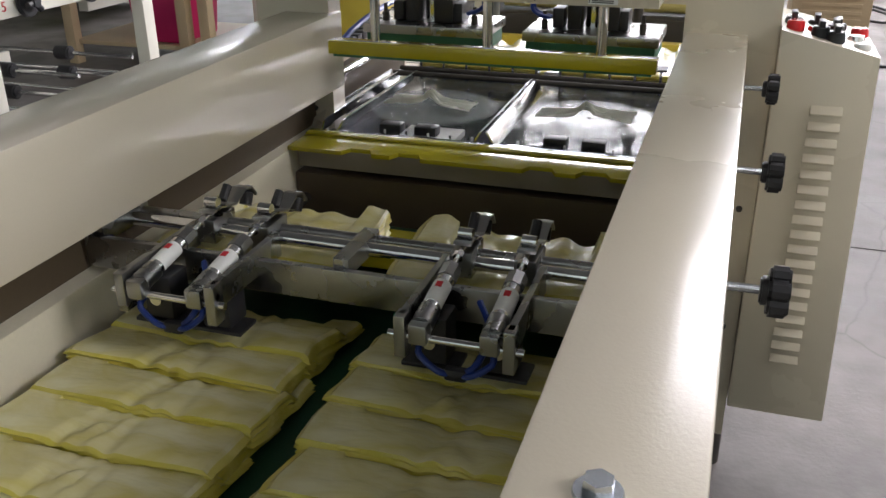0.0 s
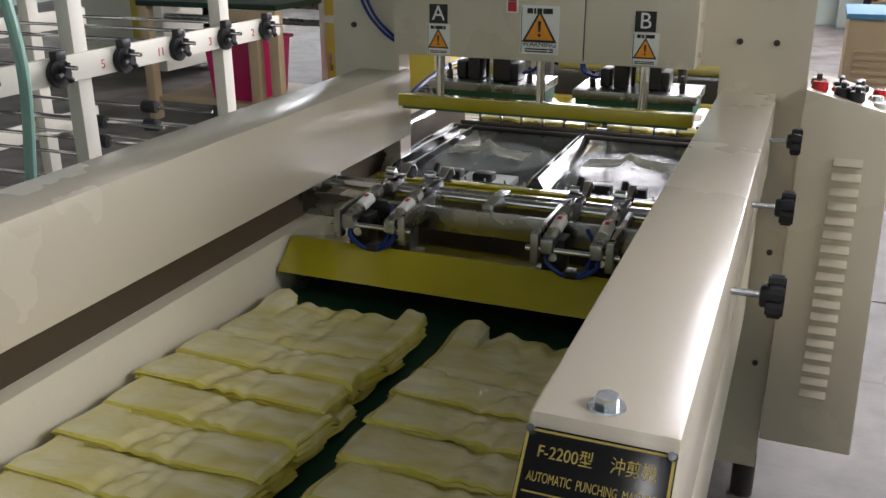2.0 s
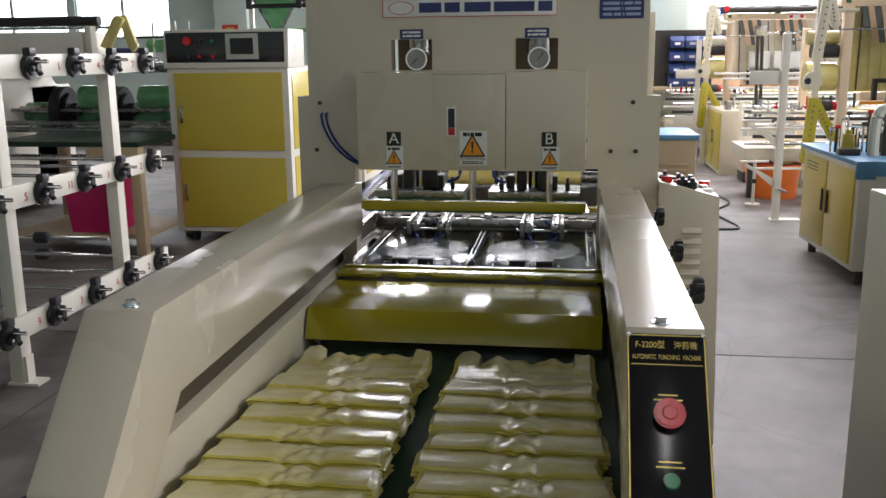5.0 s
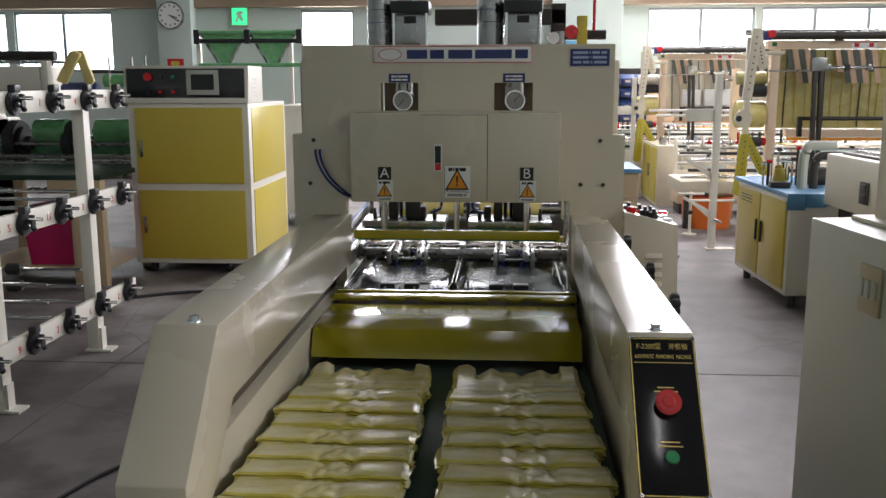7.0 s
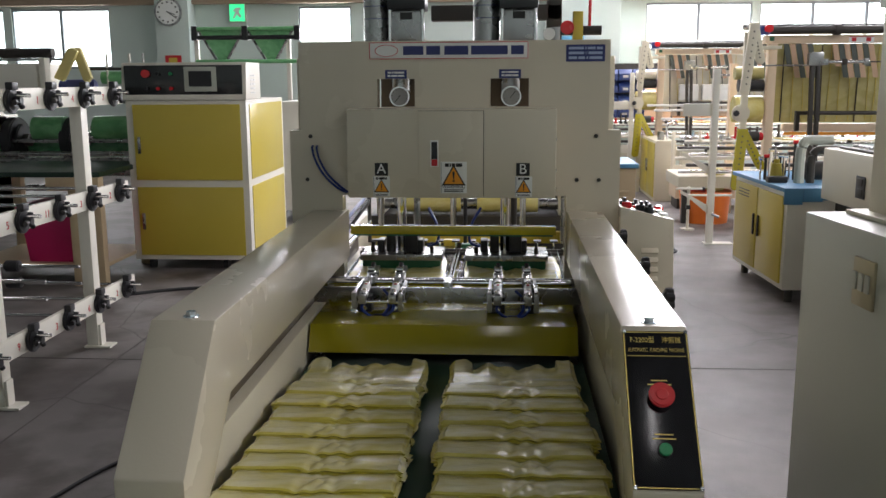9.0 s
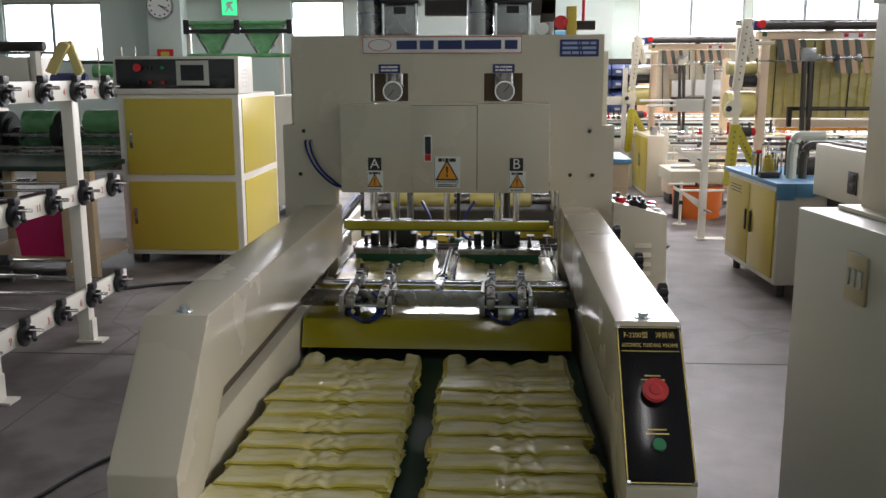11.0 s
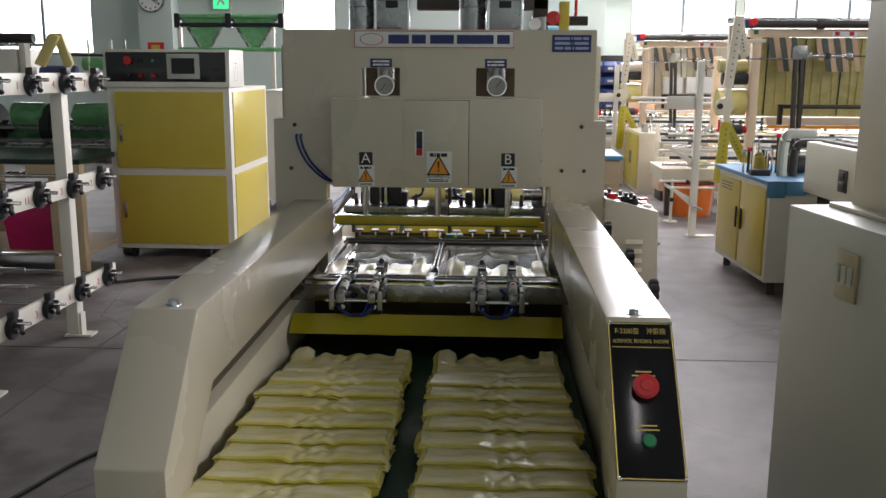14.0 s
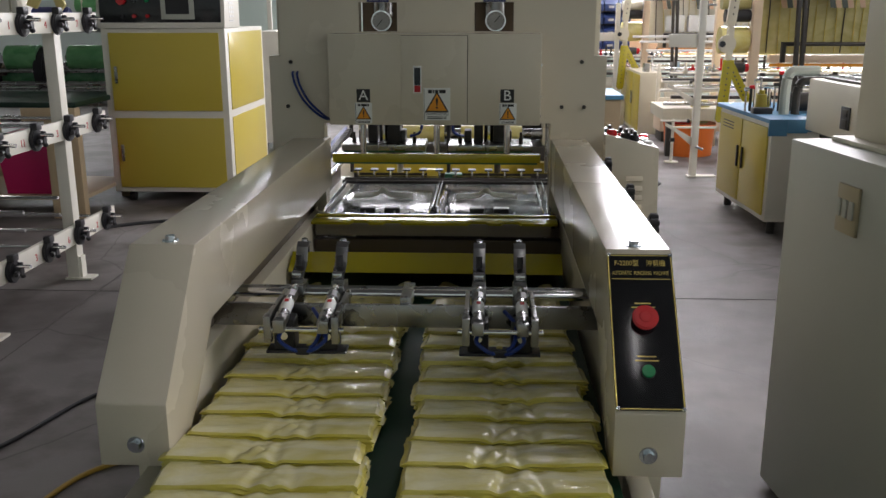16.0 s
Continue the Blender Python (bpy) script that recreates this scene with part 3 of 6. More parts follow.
# maker's sign and blue plate, lettering as plain bars
sign = part("maker_sign", box(B(), -0.291, 0.279, 1.5285, 1.531, 1.681, 1.741, 0.0005), WHITE, head, "white maker's sign with red border")
bm = B()
for x0, x1, z0, z1 in ((-0.290, 0.278, 1.738, 1.7405), (-0.290, 0.278, 1.6815, 1.684), (-0.290, -0.2875, 1.6815, 1.7405), (0.2755, 0.278, 1.6815, 1.7405)):
    box(bm, x0, x1, 1.5278, 1.5285, z0, z1)
part("border", bm, REDP, sign)
bm = B()
for a, b in ((-0.168, -0.095), (-0.085, -0.035), (-0.02, 0.065), (0.075, 0.205), (0.217, 0.262)):
    box(bm, a, b, 1.5278, 1.5285, 1.696, 1.727)
part("caption_bar", bm, NAVY, sign)
bm = bmesh.new()
ring = [(-0.228 + 0.042 * math.cos(k * math.pi / 16), 1.711 + 0.021 * math.sin(k * math.pi / 16)) for k in range(32)]
prism(bm, ring, 1.5278, 1.5285, "y")
part("emblem_rim", bm, REDP, sign)
ring = [(-0.228 + 0.039 * math.cos(k * math.pi / 16), 1.711 + 0.019 * math.sin(k * math.pi / 16)) for k in range(32)]
part("emblem", prism(B(), ring, 1.5272, 1.5278, "y"), WHITE, sign)
q = part("blue_plate", box(B(), 0.411, 0.548, 1.5292, 1.531, 1.669, 1.728), NAVY, head)
part("caption_bar", bars(B(), 0.418, 0.541, 1.674, 1.724, 1.5292, 3, words=4, seed=11), mat("pale_blue_print", (0.35, 0.42, 0.62), 0.5), q)
for x, z in ((-0.529, 1.249), (-0.513, 1.407), (0.538, 1.249), (0.458, 1.249), (0.524, 1.407), (-0.45, 0.9), (0.58, 0.75), (0.58, 0.45)):
    part("screw", rod(B(), (x, 1.5245, z), (x, 1.531, z), 0.0065, 12, 0.0075), BLACKSTEEL, head)
for z in (1.225, 1.29, 1.40):
    part("screw", rod(B(), (0.3755, 1.46, z), (0.381, 1.46, z), 0.006, 10), ZINC, cover)
for dx in (0.0, 0.016):
    part("hose", tube(B(), [(-0.505 + dx, 1.535, 1.372), (-0.503 + dx, 1.508, 1.365), (-0.492 + dx, 1.50, 1.325), (-0.462 + dx, 1.50, 1.27), (-0.412 + dx, 1.515, 1.218), (-0.365, 1.55, 1.192)], 0.0042), HOSE, head, "blue pneumatic hose")

# air cylinders and pipes on the head
for x in (-0.165, 0.245):
    c = part("air_cylinder", box(B(), x - 0.058, x + 0.058, 1.62, 1.736, 1.742, 1.86, 0.012), STEEL, machine, "square aluminium air cylinder with black caps", HD)
    part("cap", box(B(), x - 0.07, x + 0.07, 1.61, 1.746, 1.86, 1.905, 0.006), DARK, c)
    part("rod_nut", rod(B(), (x, 1.68, 1.905), (x, 1.68, 1.95), 0.024, 6), ZINC, c)
    part("plate_mark", box(B(), x - 0.022, x + 0.022, 1.617, 1.62, 1.825, 1.85), INK, c)
    for dx in (-0.06, 0.06):
        part("tie_rod", rod(B(), (x + dx, 1.62, 1.745), (x + dx, 1.62, 1.93), 0.006), CHROME, c)
    q = part("accumulator_tube", rod(B(), (x - 0.118, 1.70, 1.742), (x - 0.118, 1.70, 2.35), 0.05, 28), STEEL, machine, "tall polished aluminium tube", HD)
    for z in (1.83, 1.875):
        part("tube_mark", rod(B(), (x - 0.118, 1.70, z), (x - 0.118, 1.70, z + 0.002), 0.0505, 28), NAVY, q)
    part("hose", tube(B(), [(x - 0.075, 1.69, 1.95), (x - 0.06, 1.67, 2.03), (x - 0.085, 1.66, 2.12), (x - 0.10, 1.66, 2.25)], 0.006), HOSE, q)
part("crossbar", box(B(), -0.1, 0.42, 1.95, 2.03, 1.84, 1.90, 0.004), BLACKSTEEL, machine, at=HD)
part("crossbar_support", box(B(), 0.36, 0.42, 1.95, 2.03, 1.742, 1.92, 0.004), BLACKSTEEL, machine, at=HD)
q = part("shutoff_valve", rod(B(), (0.40, 1.80, 1.79), (0.56, 1.80, 1.79), 0.018), BLACKSTEEL, machine, at=HD)
part("valve_post", box(B(), 0.452, 0.49, 1.78, 1.82, 1.742, 1.86, 0.003), OCHRE, q)
part("valve_knob", rod(B(), (0.43, 1.775, 1.80), (0.43, 1.83, 1.80), 0.026, 16), RED_BUTTON, q)
part("valve_lever", rod(B(), (0.515, 1.80, 1.79), (0.515, 1.79, 1.93), 0.006), RED_BUTTON, q)
part("valve_gauge", rod(B(), (0.36, 1.72, 1.775), (0.36, 1.75, 1.775), 0.022, 18), WHITE, q)
part("regulator", rod(B(), (0.385, 1.74, 1.742), (0.385, 1.74, 1.80), 0.017), STEEL, q)

# conveyor
belt = part("conveyor_belt", box(B(), -0.43, 0.425, -0.62, 1.26, 0.70, 0.7145, 0.003), BELT, machine, "dark green conveyor belt")
for y in (-0.62, 1.26):
    part("roller", rod(B(), (-0.42, y, 0.672), (0.42, y, 0.672), 0.04, 24), BELT, machine)
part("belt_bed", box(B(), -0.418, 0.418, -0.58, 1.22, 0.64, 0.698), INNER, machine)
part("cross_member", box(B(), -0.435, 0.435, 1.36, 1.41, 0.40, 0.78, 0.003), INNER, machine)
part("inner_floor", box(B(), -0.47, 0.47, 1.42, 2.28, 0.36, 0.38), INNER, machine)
for x in (-0.41, 0.395):
    part("slide_rod", rod(B(), (x, 0.98, 0.72), (x, 1.36, 0.72), 0.012), BLACKSTEEL, machine)

# bed: notched front plate, steel frame, chrome rails, acrylic discs
NF, NB, BZ = 1.34, 1.47, 0.848
pts = [(-0.44, NF)]
for c in (-0.27, -0.155, 0.145, 0.26):
    pts += [(c - 0.036, NF), (c - 0.024, NF + 0.026), (c + 0.024, NF + 0.026), (c + 0.036, NF)]
pts += [(0.42, NF), (0.42, NB), (-0.44, NB)]
part("notched_plate", prism(B(), pts, BZ - 0.01, BZ, "z", 0.001), OLIVE, machine, "olive yellow enamelled plate with clamp notches")
part("strip", box(B(), -0.44, 0.42, NB - 0.035, NB, BZ + 0.0005, BZ + 0.005, 0.001), OLIVE, machine)
part("plate_rib", box(B(), -0.43, 0.40, NF + 0.028, NF + 0.058, BZ - 0.055, BZ - 0.011, 0.002), RIB_SHADED, machine)
for x in (-0.15, 0.02, 0.09, 0.19):
    part("hanger_bolt", rod(B(), (x, NF + 0.08, BZ - 0.13), (x, NF + 0.08, BZ - 0.011), 0.013, 10), DARK, machine)
part("centre_motor", box(B(), -0.02, 0.10, NF + 0.06, NF + 0.14, BZ - 0.16, BZ - 0.03, 0.008), DARK, machine)
bed = part("bed_frame", box(B(), -0.40, 0.42, NB + 0.004, NB + 0.03, BZ - 0.05, BZ - 0.001, 0.002), MACHINED, machine)
part("bed_plate", box(B(), -0.44, 0.46, NB + 0.03, 2.28, BZ - 0.05, BZ - 0.028, 0.002), MACHINED, machine, "dark machined steel bed under the discs")
part("bed_sheet", box(B(), -0.40, 0.42, NB + 0.03, 2.2, BZ - 0.012, BZ - 0.006), GLASS, machine, "clear acrylic bed sheet")
for x, lean in ((-0.455, 0.012), (-0.425, 0.012), (-0.385, 0.02), (-0.045, 0.022), (0.012, -0.022), (0.385, -0.014), (0.412, -0.012)):
    part("guide_strip", prism(B(), [(x - 0.002, BZ - 0.008), (x + 0.002, BZ - 0.008), (x + 0.002 + lean, BZ + 0.026), (x - 0.002 + lean, BZ + 0.026)], NB + 0.02, 2.02, "y"), CHROME, machine, "leaning polished guide strip")
for k in range(14):
    x = -0.33 + k * 0.055
    part("pin", rod(B(), (x, NB + 0.06, BZ - 0.03), (x, NB + 0.06, BZ - 0.002), 0.003, 8), WHITE if k % 2 else CHROME, machine)
part("paper_block", box(B(), -0.24, -0.10, NB + 0.05, NB + 0.15, BZ - 0.03, BZ - 0.013), WHITE, machine)
for y in (2.0, 2.06):
    part("cross_rod", rod(B(), (-0.43, y, BZ + 0.02), (0.45, y, BZ + 0.02), 0.008), BLACKSTEEL, machine)
for k in range(12):
    x = -0.38 + k * 0.07
    part("finger", box(B(), x - 0.004, x + 0.004, 2.10, 2.13, BZ - 0.02, BZ + 0.05, 0.001), CHROME, machine)
    part("finger_cap", box(B(), x - 0.016, x + 0.016, 2.09, 2.14, BZ + 0.05, BZ + 0.056), BLACKSTEEL, machine)
DISCS = ((-0.222, 1.755), (0.183, 1.755))
for x, y in DISCS:
    d = part("disc", rod(B(), (x, y, BZ - 0.004), (x, y, BZ + 0.002), 0.165, 72, None, 0.001), ACRYLIC, machine, "clear scratched acrylic disc")
    for dx in (-0.045, 0.045):
        part("disc_clamp", box(B(), x + dx - 0.028, x + dx + 0.028, y - 0.215, y - 0.175, BZ - 0.02, BZ + 0.008, 0.006), DARK, d)
    part("disc_screw", rod(B(), (x, y, BZ + 0.002), (x, y, BZ + 0.0032), 0.006, 10), DARK, d)
# cable chain along one side
bm = B()
for k in range(20):
    y = 1.62 + k * 0.036
    box(bm, -0.468, -0.435, y, y + 0.029, 0.99 + 0.002 * k, 1.012 + 0.002 * k, 0.003)
part("cable_chain", bm, DARK, machine, "black cable drag chain")
part("chain_hose", tube(B(), [(-0.45, 1.58, 0.98), (-0.45, 1.75, 1.03), (-0.44, 1.95, 1.06), (-0.45, 2.25, 1.06)], 0.008), HOSE, machine)
part("side_guide", rod(B(), (-0.43, 1.60, 0.95), (-0.43, 2.3, 0.95), 0.009), CHROME, machine)
part("side_guide", rod(B(), (0.45, 1.60, 0.95), (0.45, 2.3, 0.95), 0.009), CHROME, machine)

# film webs fed in from behind, with feed rollers
for x0, x1 in ((-0.40, -0.05), (0.02, 0.37)):
    part("film_web", prism(B(), [(2.27, 0.848), (2.27, 0.846), (2.9, 0.70), (2.9, 0.702)], x0, x1, "x"), YELLOWFILM, machine, "web of pale yellow film fed in from behind")
for y, z, m in ((2.26, 0.815, CHROME), (2.62, 0.735, BLACKSTEEL), (2.9, 0.67, CHROME)):
    part("feed_roller", rod(B(), (-0.52, y, z), (0.50, y, z), 0.024, 18), m, machine)
for x in (-0.55, 0.53):
    part("feed_frame", box(B(), x - 0.02, x + 0.02, 2.36, 3.0, 0.02, 0.90, 0.004), CREAM2, machine)
part("feed_crossbar", box(B(), -0.53, 0.51, 2.95, 3.0, 0.74, 0.80, 0.004), OCHRE, machine)
part("feed_guard", box(B(), -0.10, -0.04, 2.36, 2.40, 0.70, 0.86, 0.003), OCHRE, machine)
for k in range(5):
    x = -0.44 + 0.22 * k
    part("feed_rod", rod(B(), (x, 2.345, 0.85), (x, 2.345, 1.20), 0.009 + 0.006 * (k % 2), 12), (BLACKSTEEL, STEEL, DARK)[k % 3], machine)
# made-up stand, hides the bright floor behind so the gap looks dark
gap_filler = thing("unwind_stand", "added dark steel stand with yellow film rolls, filling the gap behind the machine", "stand")
part("cabinet", box(B(), -0.56, 0.55, 3.1, 3.6, 0.04, 0.86, 0.008), BLACKSTEEL, gap_filler)
for x in (-0.5, 0.49):
    part("foot", box(B(), x - 0.05, x + 0.05, 3.12, 3.58, 0, 0.04), DARK, gap_filler)
    part("cheek", box(B(), x - 0.02, x + 0.02, 3.15, 3.5, 0.86, 0.99, 0.004), CREAM2, gap_filler)
for y, z, r, m in ((3.2, 0.915, 0.03, STEEL), (3.32, 0.95, 0.035, BLACKSTEEL), (3.44, 0.915, 0.03, CHROME)):
    part("roller", rod(B(), (-0.48, y, z), (0.47, y, z), r, 18), m, gap_filler)
for x0, x1 in ((-0.40, -0.06), (0.03, 0.36)):
    part("film_roll", rod(B(), (x0, 3.2, 0.915), (x1, 3.2, 0.915), 0.045, 24), YELLOWFILM, gap_filler, "narrow roll of yellow film")
part("valve_island", box(B(), -0.02, 0.06, 2.36, 2.42, 0.70, 0.84, 0.006), RUBBER, machine)

# press bar on three rods (moves up and down)
press = part("press_bar", box(B(), -0.375, 0.360, 1.45, 1.49, 0, 0.030, 0.002), OLIVE, machine, "olive yellow press bar on steel rods", pose(0, 0, 1.0))
part("pad", box(B(), -0.365, 0.35, 1.455, 1.485, -0.006, -0.0005), RUBBER, press)
for x in (-0.265, -0.005, 0.242):
    part("rod", rod(B(), (x, 1.47, 0.031), (x, 1.47, 0.36), 0.011, 16), CHROME, press)


def cutting_head(x):
    """Aluminium plate with bolts, black clamp blocks and a green rubber die."""
    h = part("cutting_head", box(B(), x - 0.158, x + 0.158, 1.66, 1.85, 0.03, 0.052, 0.002), STEEL, machine, "aluminium cutting head with green rubber die", pose(0, 0, 1.0))
    part("die", box(B(), x - 0.150, x + 0.150, 1.665, 1.845, -0.008, 0.0295, 0.002), RUBBER, h)
    for dx, w in ((-0.045, 0.035), (0.035, 0.05)):
        part("clamp_block", box(B(), x + dx - w / 2, x + dx + w / 2, 1.71, 1.80, 0.0525, 0.15, 0.006), DARK, h)
        part("clamp_ear", box(B(), x + dx * 1.9 - 0.014, x + dx * 1.9 + 0.014, 1.72, 1.79, 0.0525, 0.10, 0.006), DARK, h)
    part("guide_rod", rod(B(), (x - 0.005, 1.755, 0.0525), (x - 0.005, 1.755, 0.42), 0.019, 18), CHROME, h)
    for dx in (-0.115, 0.115):
        b = rod(B(), (x + dx, 1.71, 0.0525), (x + dx, 1.71, 0.075), 0.0085, 6)
        rod(b, (x + dx, 1.71, 0.075), (x + dx, 1.71, 0.095), 0.005, 8)
        part("bolt", b, BLACKSTEEL, h)
    for s in (0, 0.02):
        part("hose", tube(B(), [(x + (0.1 if x < 0 else -0.1), 1.70 + s, 0.08), (x + (0.14 if x < 0 else -0.14), 1.69 + s, 0.10), (x + (0.135 if x < 0 else -0.135), 1.71 + s, 0.16), (x + (0.10 if x < 0 else -0.10), 1.75 + s, 0.22)], 0.005), HOSE, h)
    return h


heads = [cutting_head(-0.218), cutting_head(0.185)]

# drop plate: flat plate with folded lip, pivots about its front fold
drop = part("drop_plate", prism(B(), [(0.30, 0.002), (0, -0.003), (-0.045, -0.080), (-0.048, -0.079), (-0.0015, 0.001), (0.30, 0.006)], -0.43, 0.405, "x", 0.0008), OLIVE, machine,
            "glossy olive yellow drop plate with folded lip", pose(0, 0.99, 0.832))

# carriage with shaft, bars, cylinders and four clamp levers (moves along the slot)
CARZ = 0.90
carriage = part("carriage", rod(B(), (-0.462, 0, 0), (0.462, 0, 0), 0.0115, 18), CHROME, machine, "clamp carriage with polished shafts and small air cylinders", pose(0, 0.6, CARZ))
part("rear_shaft", rod(B(), (-0.462, 0.030, 0.002), (0.462, 0.030, 0.002), 0.0085, 16), STEEL, carriage)
part("flat_bar", box(B(), -0.462, 0.462, -0.092, -0.080, -0.052, 0.002, 0.0015), STEEL, carriage)
for x in (-0.445, -0.012, 0.445):
    part("link_block", box(B(), x - 0.013, x + 0.013, -0.080, 0.045, -0.014, 0.016, 0.002), STEEL, carriage)
CLAMPS = (-0.280, -0.182, 0.157, 0.255)
levers = []
for x in CLAMPS:
    s = -1 if x in (-0.280, 0.157) else 1
    part("side_plate", box(B(), x + s * 0.021, x + s * 0.031, -0.205, -0.005, -0.030, 0.012, 0.001), STEEL, carriage)
    part("plate_end", box(B(), x + s * 0.018, x + s * 0.034, -0.215, -0.190, -0.05, 0.012, 0.002), STEEL, carriage)
    m = pose(x, 0, 0.026) @ pose(0, 0, 0, 9)
    part("front_cap", rod(B(), m @ Vector((0, -0.205, 0)), m @ Vector((0, -0.165, 0)), 0.0155, 18, None, 0.002), STEEL, carriage)
    part("rear_cap", rod(B(), m @ Vector((0, -0.095, 0)), m @ Vector((0, -0.062, 0)), 0.0155, 8, None, 0.002), STEEL, carriage)
    part("cylinder_body", rod(B(), m @ Vector((0, -0.165, 0)), m @ Vector((0, -0.095, 0)), 0.0135, 18), CHROME, carriage)
    part("sticker", rod(B(), m @ Vector((0, -0.158, 0.0004)), m @ Vector((0, -0.108, 0.0004)), 0.0137, 18), WHITE, carriage)
    part("sticker_mark", box(B(), -0.004, 0.005, -0.128, -0.116, 0.0136, 0.0146, 0, m), REDP, carriage)
    part("piston_rod", rod(B(), m @ Vector((0, -0.062, 0)), m @ Vector((0, 0.008, 0)), 0.0042, 12), CHROME, carriage)
    part("rod_nut", rod(B(), m @ Vector((0, -0.035, 0)), m @ Vector((0, -0.022, 0)), 0.0085, 6), CHROME, carriage)
    part("rear_block", box(B(), x - 0.013, x + 0.013, -0.218, -0.195, -0.026, 0.004, 0.004), STEEL, carriage)
    part("pivot_block", box(B(), x - 0.017, x + 0.017, -0.018, 0.05, -0.02, 0.022, 0.003), STEEL, carriage)
    part("rubber_foot", box(B(), x - 0.024, x + 0.024, -0.165, -0.115, -0.084, -0.012, 0.005), DARK, carriage)
    part("spread_foot", box(B(), x - 0.042, x + 0.042, -0.170, -0.120, -0.091, -0.0845, 0.002), DARK, carriage)
    part("foot_ring", rod(B(), (x, -0.172, -0.048), (x, -0.164, -0.048), 0.010, 14), CHROME, carriage)
    # S-shaped strap lever; its pivot lies over the shaft
    bm = B()
    prof = [(-0.01, 0.0), (0.012, 0.012), (0.06, 0.022), (0.085, 0.05), (0.105, 0.055), (0.125, 0.045)]
    prism(bm, prof + [(y - 0.001, z - 0.0045) for y, z in prof[::-1]], x - 0.0145, x + 0.0145, "x", 0.0005)
    lev = part("clamp_lever", bm, STEEL, carriage, "bent steel clamp lever with black rubber pad")
    lev.data.transform(pose(-x, 0, 0))
    part("pad", rod(B(), (0, 0.116, 0.044), (0, 0.114, 0.022), 0.011, 14), DARK, lev)
    part("nut", rod(B(), (0, 0.1165, 0.048), (0, 0.117, 0.056), 0.008, 6), ZINC, lev)
    part("knuckle", rod(B(), (-0.011, 0.004, 0.016), (0.011, 0.004, 0.016), 0.009, 12), CHROME, lev)
    part("spring", rod(B(), (0, 0.035, 0.022), (0, 0.045, 0.048), 0.008, 10), DARK, lev)
    levers.append((lev, x))
for a, b in ((-0.280, -0.182), (0.157, 0.255)):
    part("spreader_rod", rod(B(), (a - 0.045, -0.205, -0.02), (b + 0.045, -0.205, -0.02), 0.0055, 12), CHROME, carriage)
    c = (a + b) / 2
    part("hose", tube(B(), [(a, -0.195, -0.03), (a - 0.002, -0.205, -0.045), (a + 0.026, -0.208, -0.066), (c, -0.200, -0.072), (b - 0.026, -0.208, -0.066), (b + 0.002, -0.205, -0.045), (b, -0.195, -0.03)], 0.0048), HOSE, carriage, "blue pneumatic hose loop")
    part("hose", tube(B(), [(c + 0.01, -0.200, -0.07), (c + 0.03, -0.195, -0.05), (c + 0.035, -0.16, -0.02), (c + 0.01, -0.12, 0.0)], 0.0048), HOSE, carriage)
    part("hose_tee", box(B(), c - 0.016, c + 0.016, -0.208, -0.192, -0.080, -0.062, 0.005), DARK, carriage)
    for x in (a - 0.022, b + 0.022):
        part("screw", rod(B(), (x - 0.012, -0.205, -0.008), (x + 0.012, -0.205, -0.008), 0.006, 10), BLACKSTEEL, carriage)
for x0, x1 in ((-0.42, -0.33), (-0.14, 0.0), (0.02, 0.15)):
    part("hose", tube(B(), [(x0, -0.05, -0.02), ((x0 + x1) / 2, -0.045, -0.032), (x1, -0.06, -0.02)], 0.006), HOSE, carriage)

# louvred control box on the outer side, with a sloped button top
cb = thing("control_box", "tall cream louvred control box with a crowded sloping button top", "control box")
part("body", prism(B(), [(0.5925, 0.235), (0.5925, 1.134), (0.783, 1.088), (0.808, 0.235)], 1.515, 1.80, "y", 0.004), CREAM, cb)
part("bracket", box(B(), 0.60, 0.78, 1.6, 1.78, 0.20, 0.2345), BLACKSTEEL, cb)
lou = B()
prism(lou, [(0, -0.011), (-0.009, -0.010), (-0.011, -0.005), (0, 0.011)], -0.031, 0.031, "x", 0.002)
lou0 = part("louvre", lou, CREAM, cb)
lou0.matrix_basis = pose(0.70, 1.514, 0.975)
for k in range(1, 18):
    share("louvre", lou0, cb, pose(0.70, 1.514, 0.975 - 0.0345 * k))
rnd = random.Random(5)
cols = (RED_BUTTON, DARK, DARK, WHITE, DARK, RED_BUTTON, DARK, CHROME, WHITE, DARK, DARK, RED_BUTTON)
for k, material in enumerate(cols):
    x, y = 0.618 + 0.044 * (k % 4) + rnd.uniform(-0.008, 0.008), 1.55 + 0.075 * (k // 4) + rnd.uniform(-0.02, 0.02)
    z = 1.134 - (x - 0.5925) * 0.2415
    h = rnd.uniform(0.008, 0.022)
    b = rod(B(), (x, y, z - 0.002), (x, y, z + h), 0.019, 14, 0.017, 0.002)
    if material is DARK:
        box(b, x - 0.006, x + 0.006, y - 0.024, y + 0.012, z + h, z + h + 0.014, 0.003)
    part("switch", b, material, cb)
for z, y in ((1.047, 1.37), (1.047, 0.876), (1.045, 0.49)):
    k = part("clamp_knob", rod(B(), (0.567, y, z), (0.594, y, z), 0.016, 14, None, 0.002), DARK, machine, "black plastic clamping knob on a threaded stud")
    for ang in range(0, 360, 60):
        bm = rod(B(), (0.575, y + 0.018 * math.sin(radians(ang)), z + 0.018 * math.cos(radians(ang))), (0.597, y + 0.018 * math.sin(radians(ang)), z + 0.018 * math.cos(radians(ang))), 0.012, 10, None, 0.003)
        part("grip_lobe", bm, DARK, k)
    part("stud", rod(B(), (0.531, y, z), (0.57, y, z), 0.005, 10), ZINC, k)


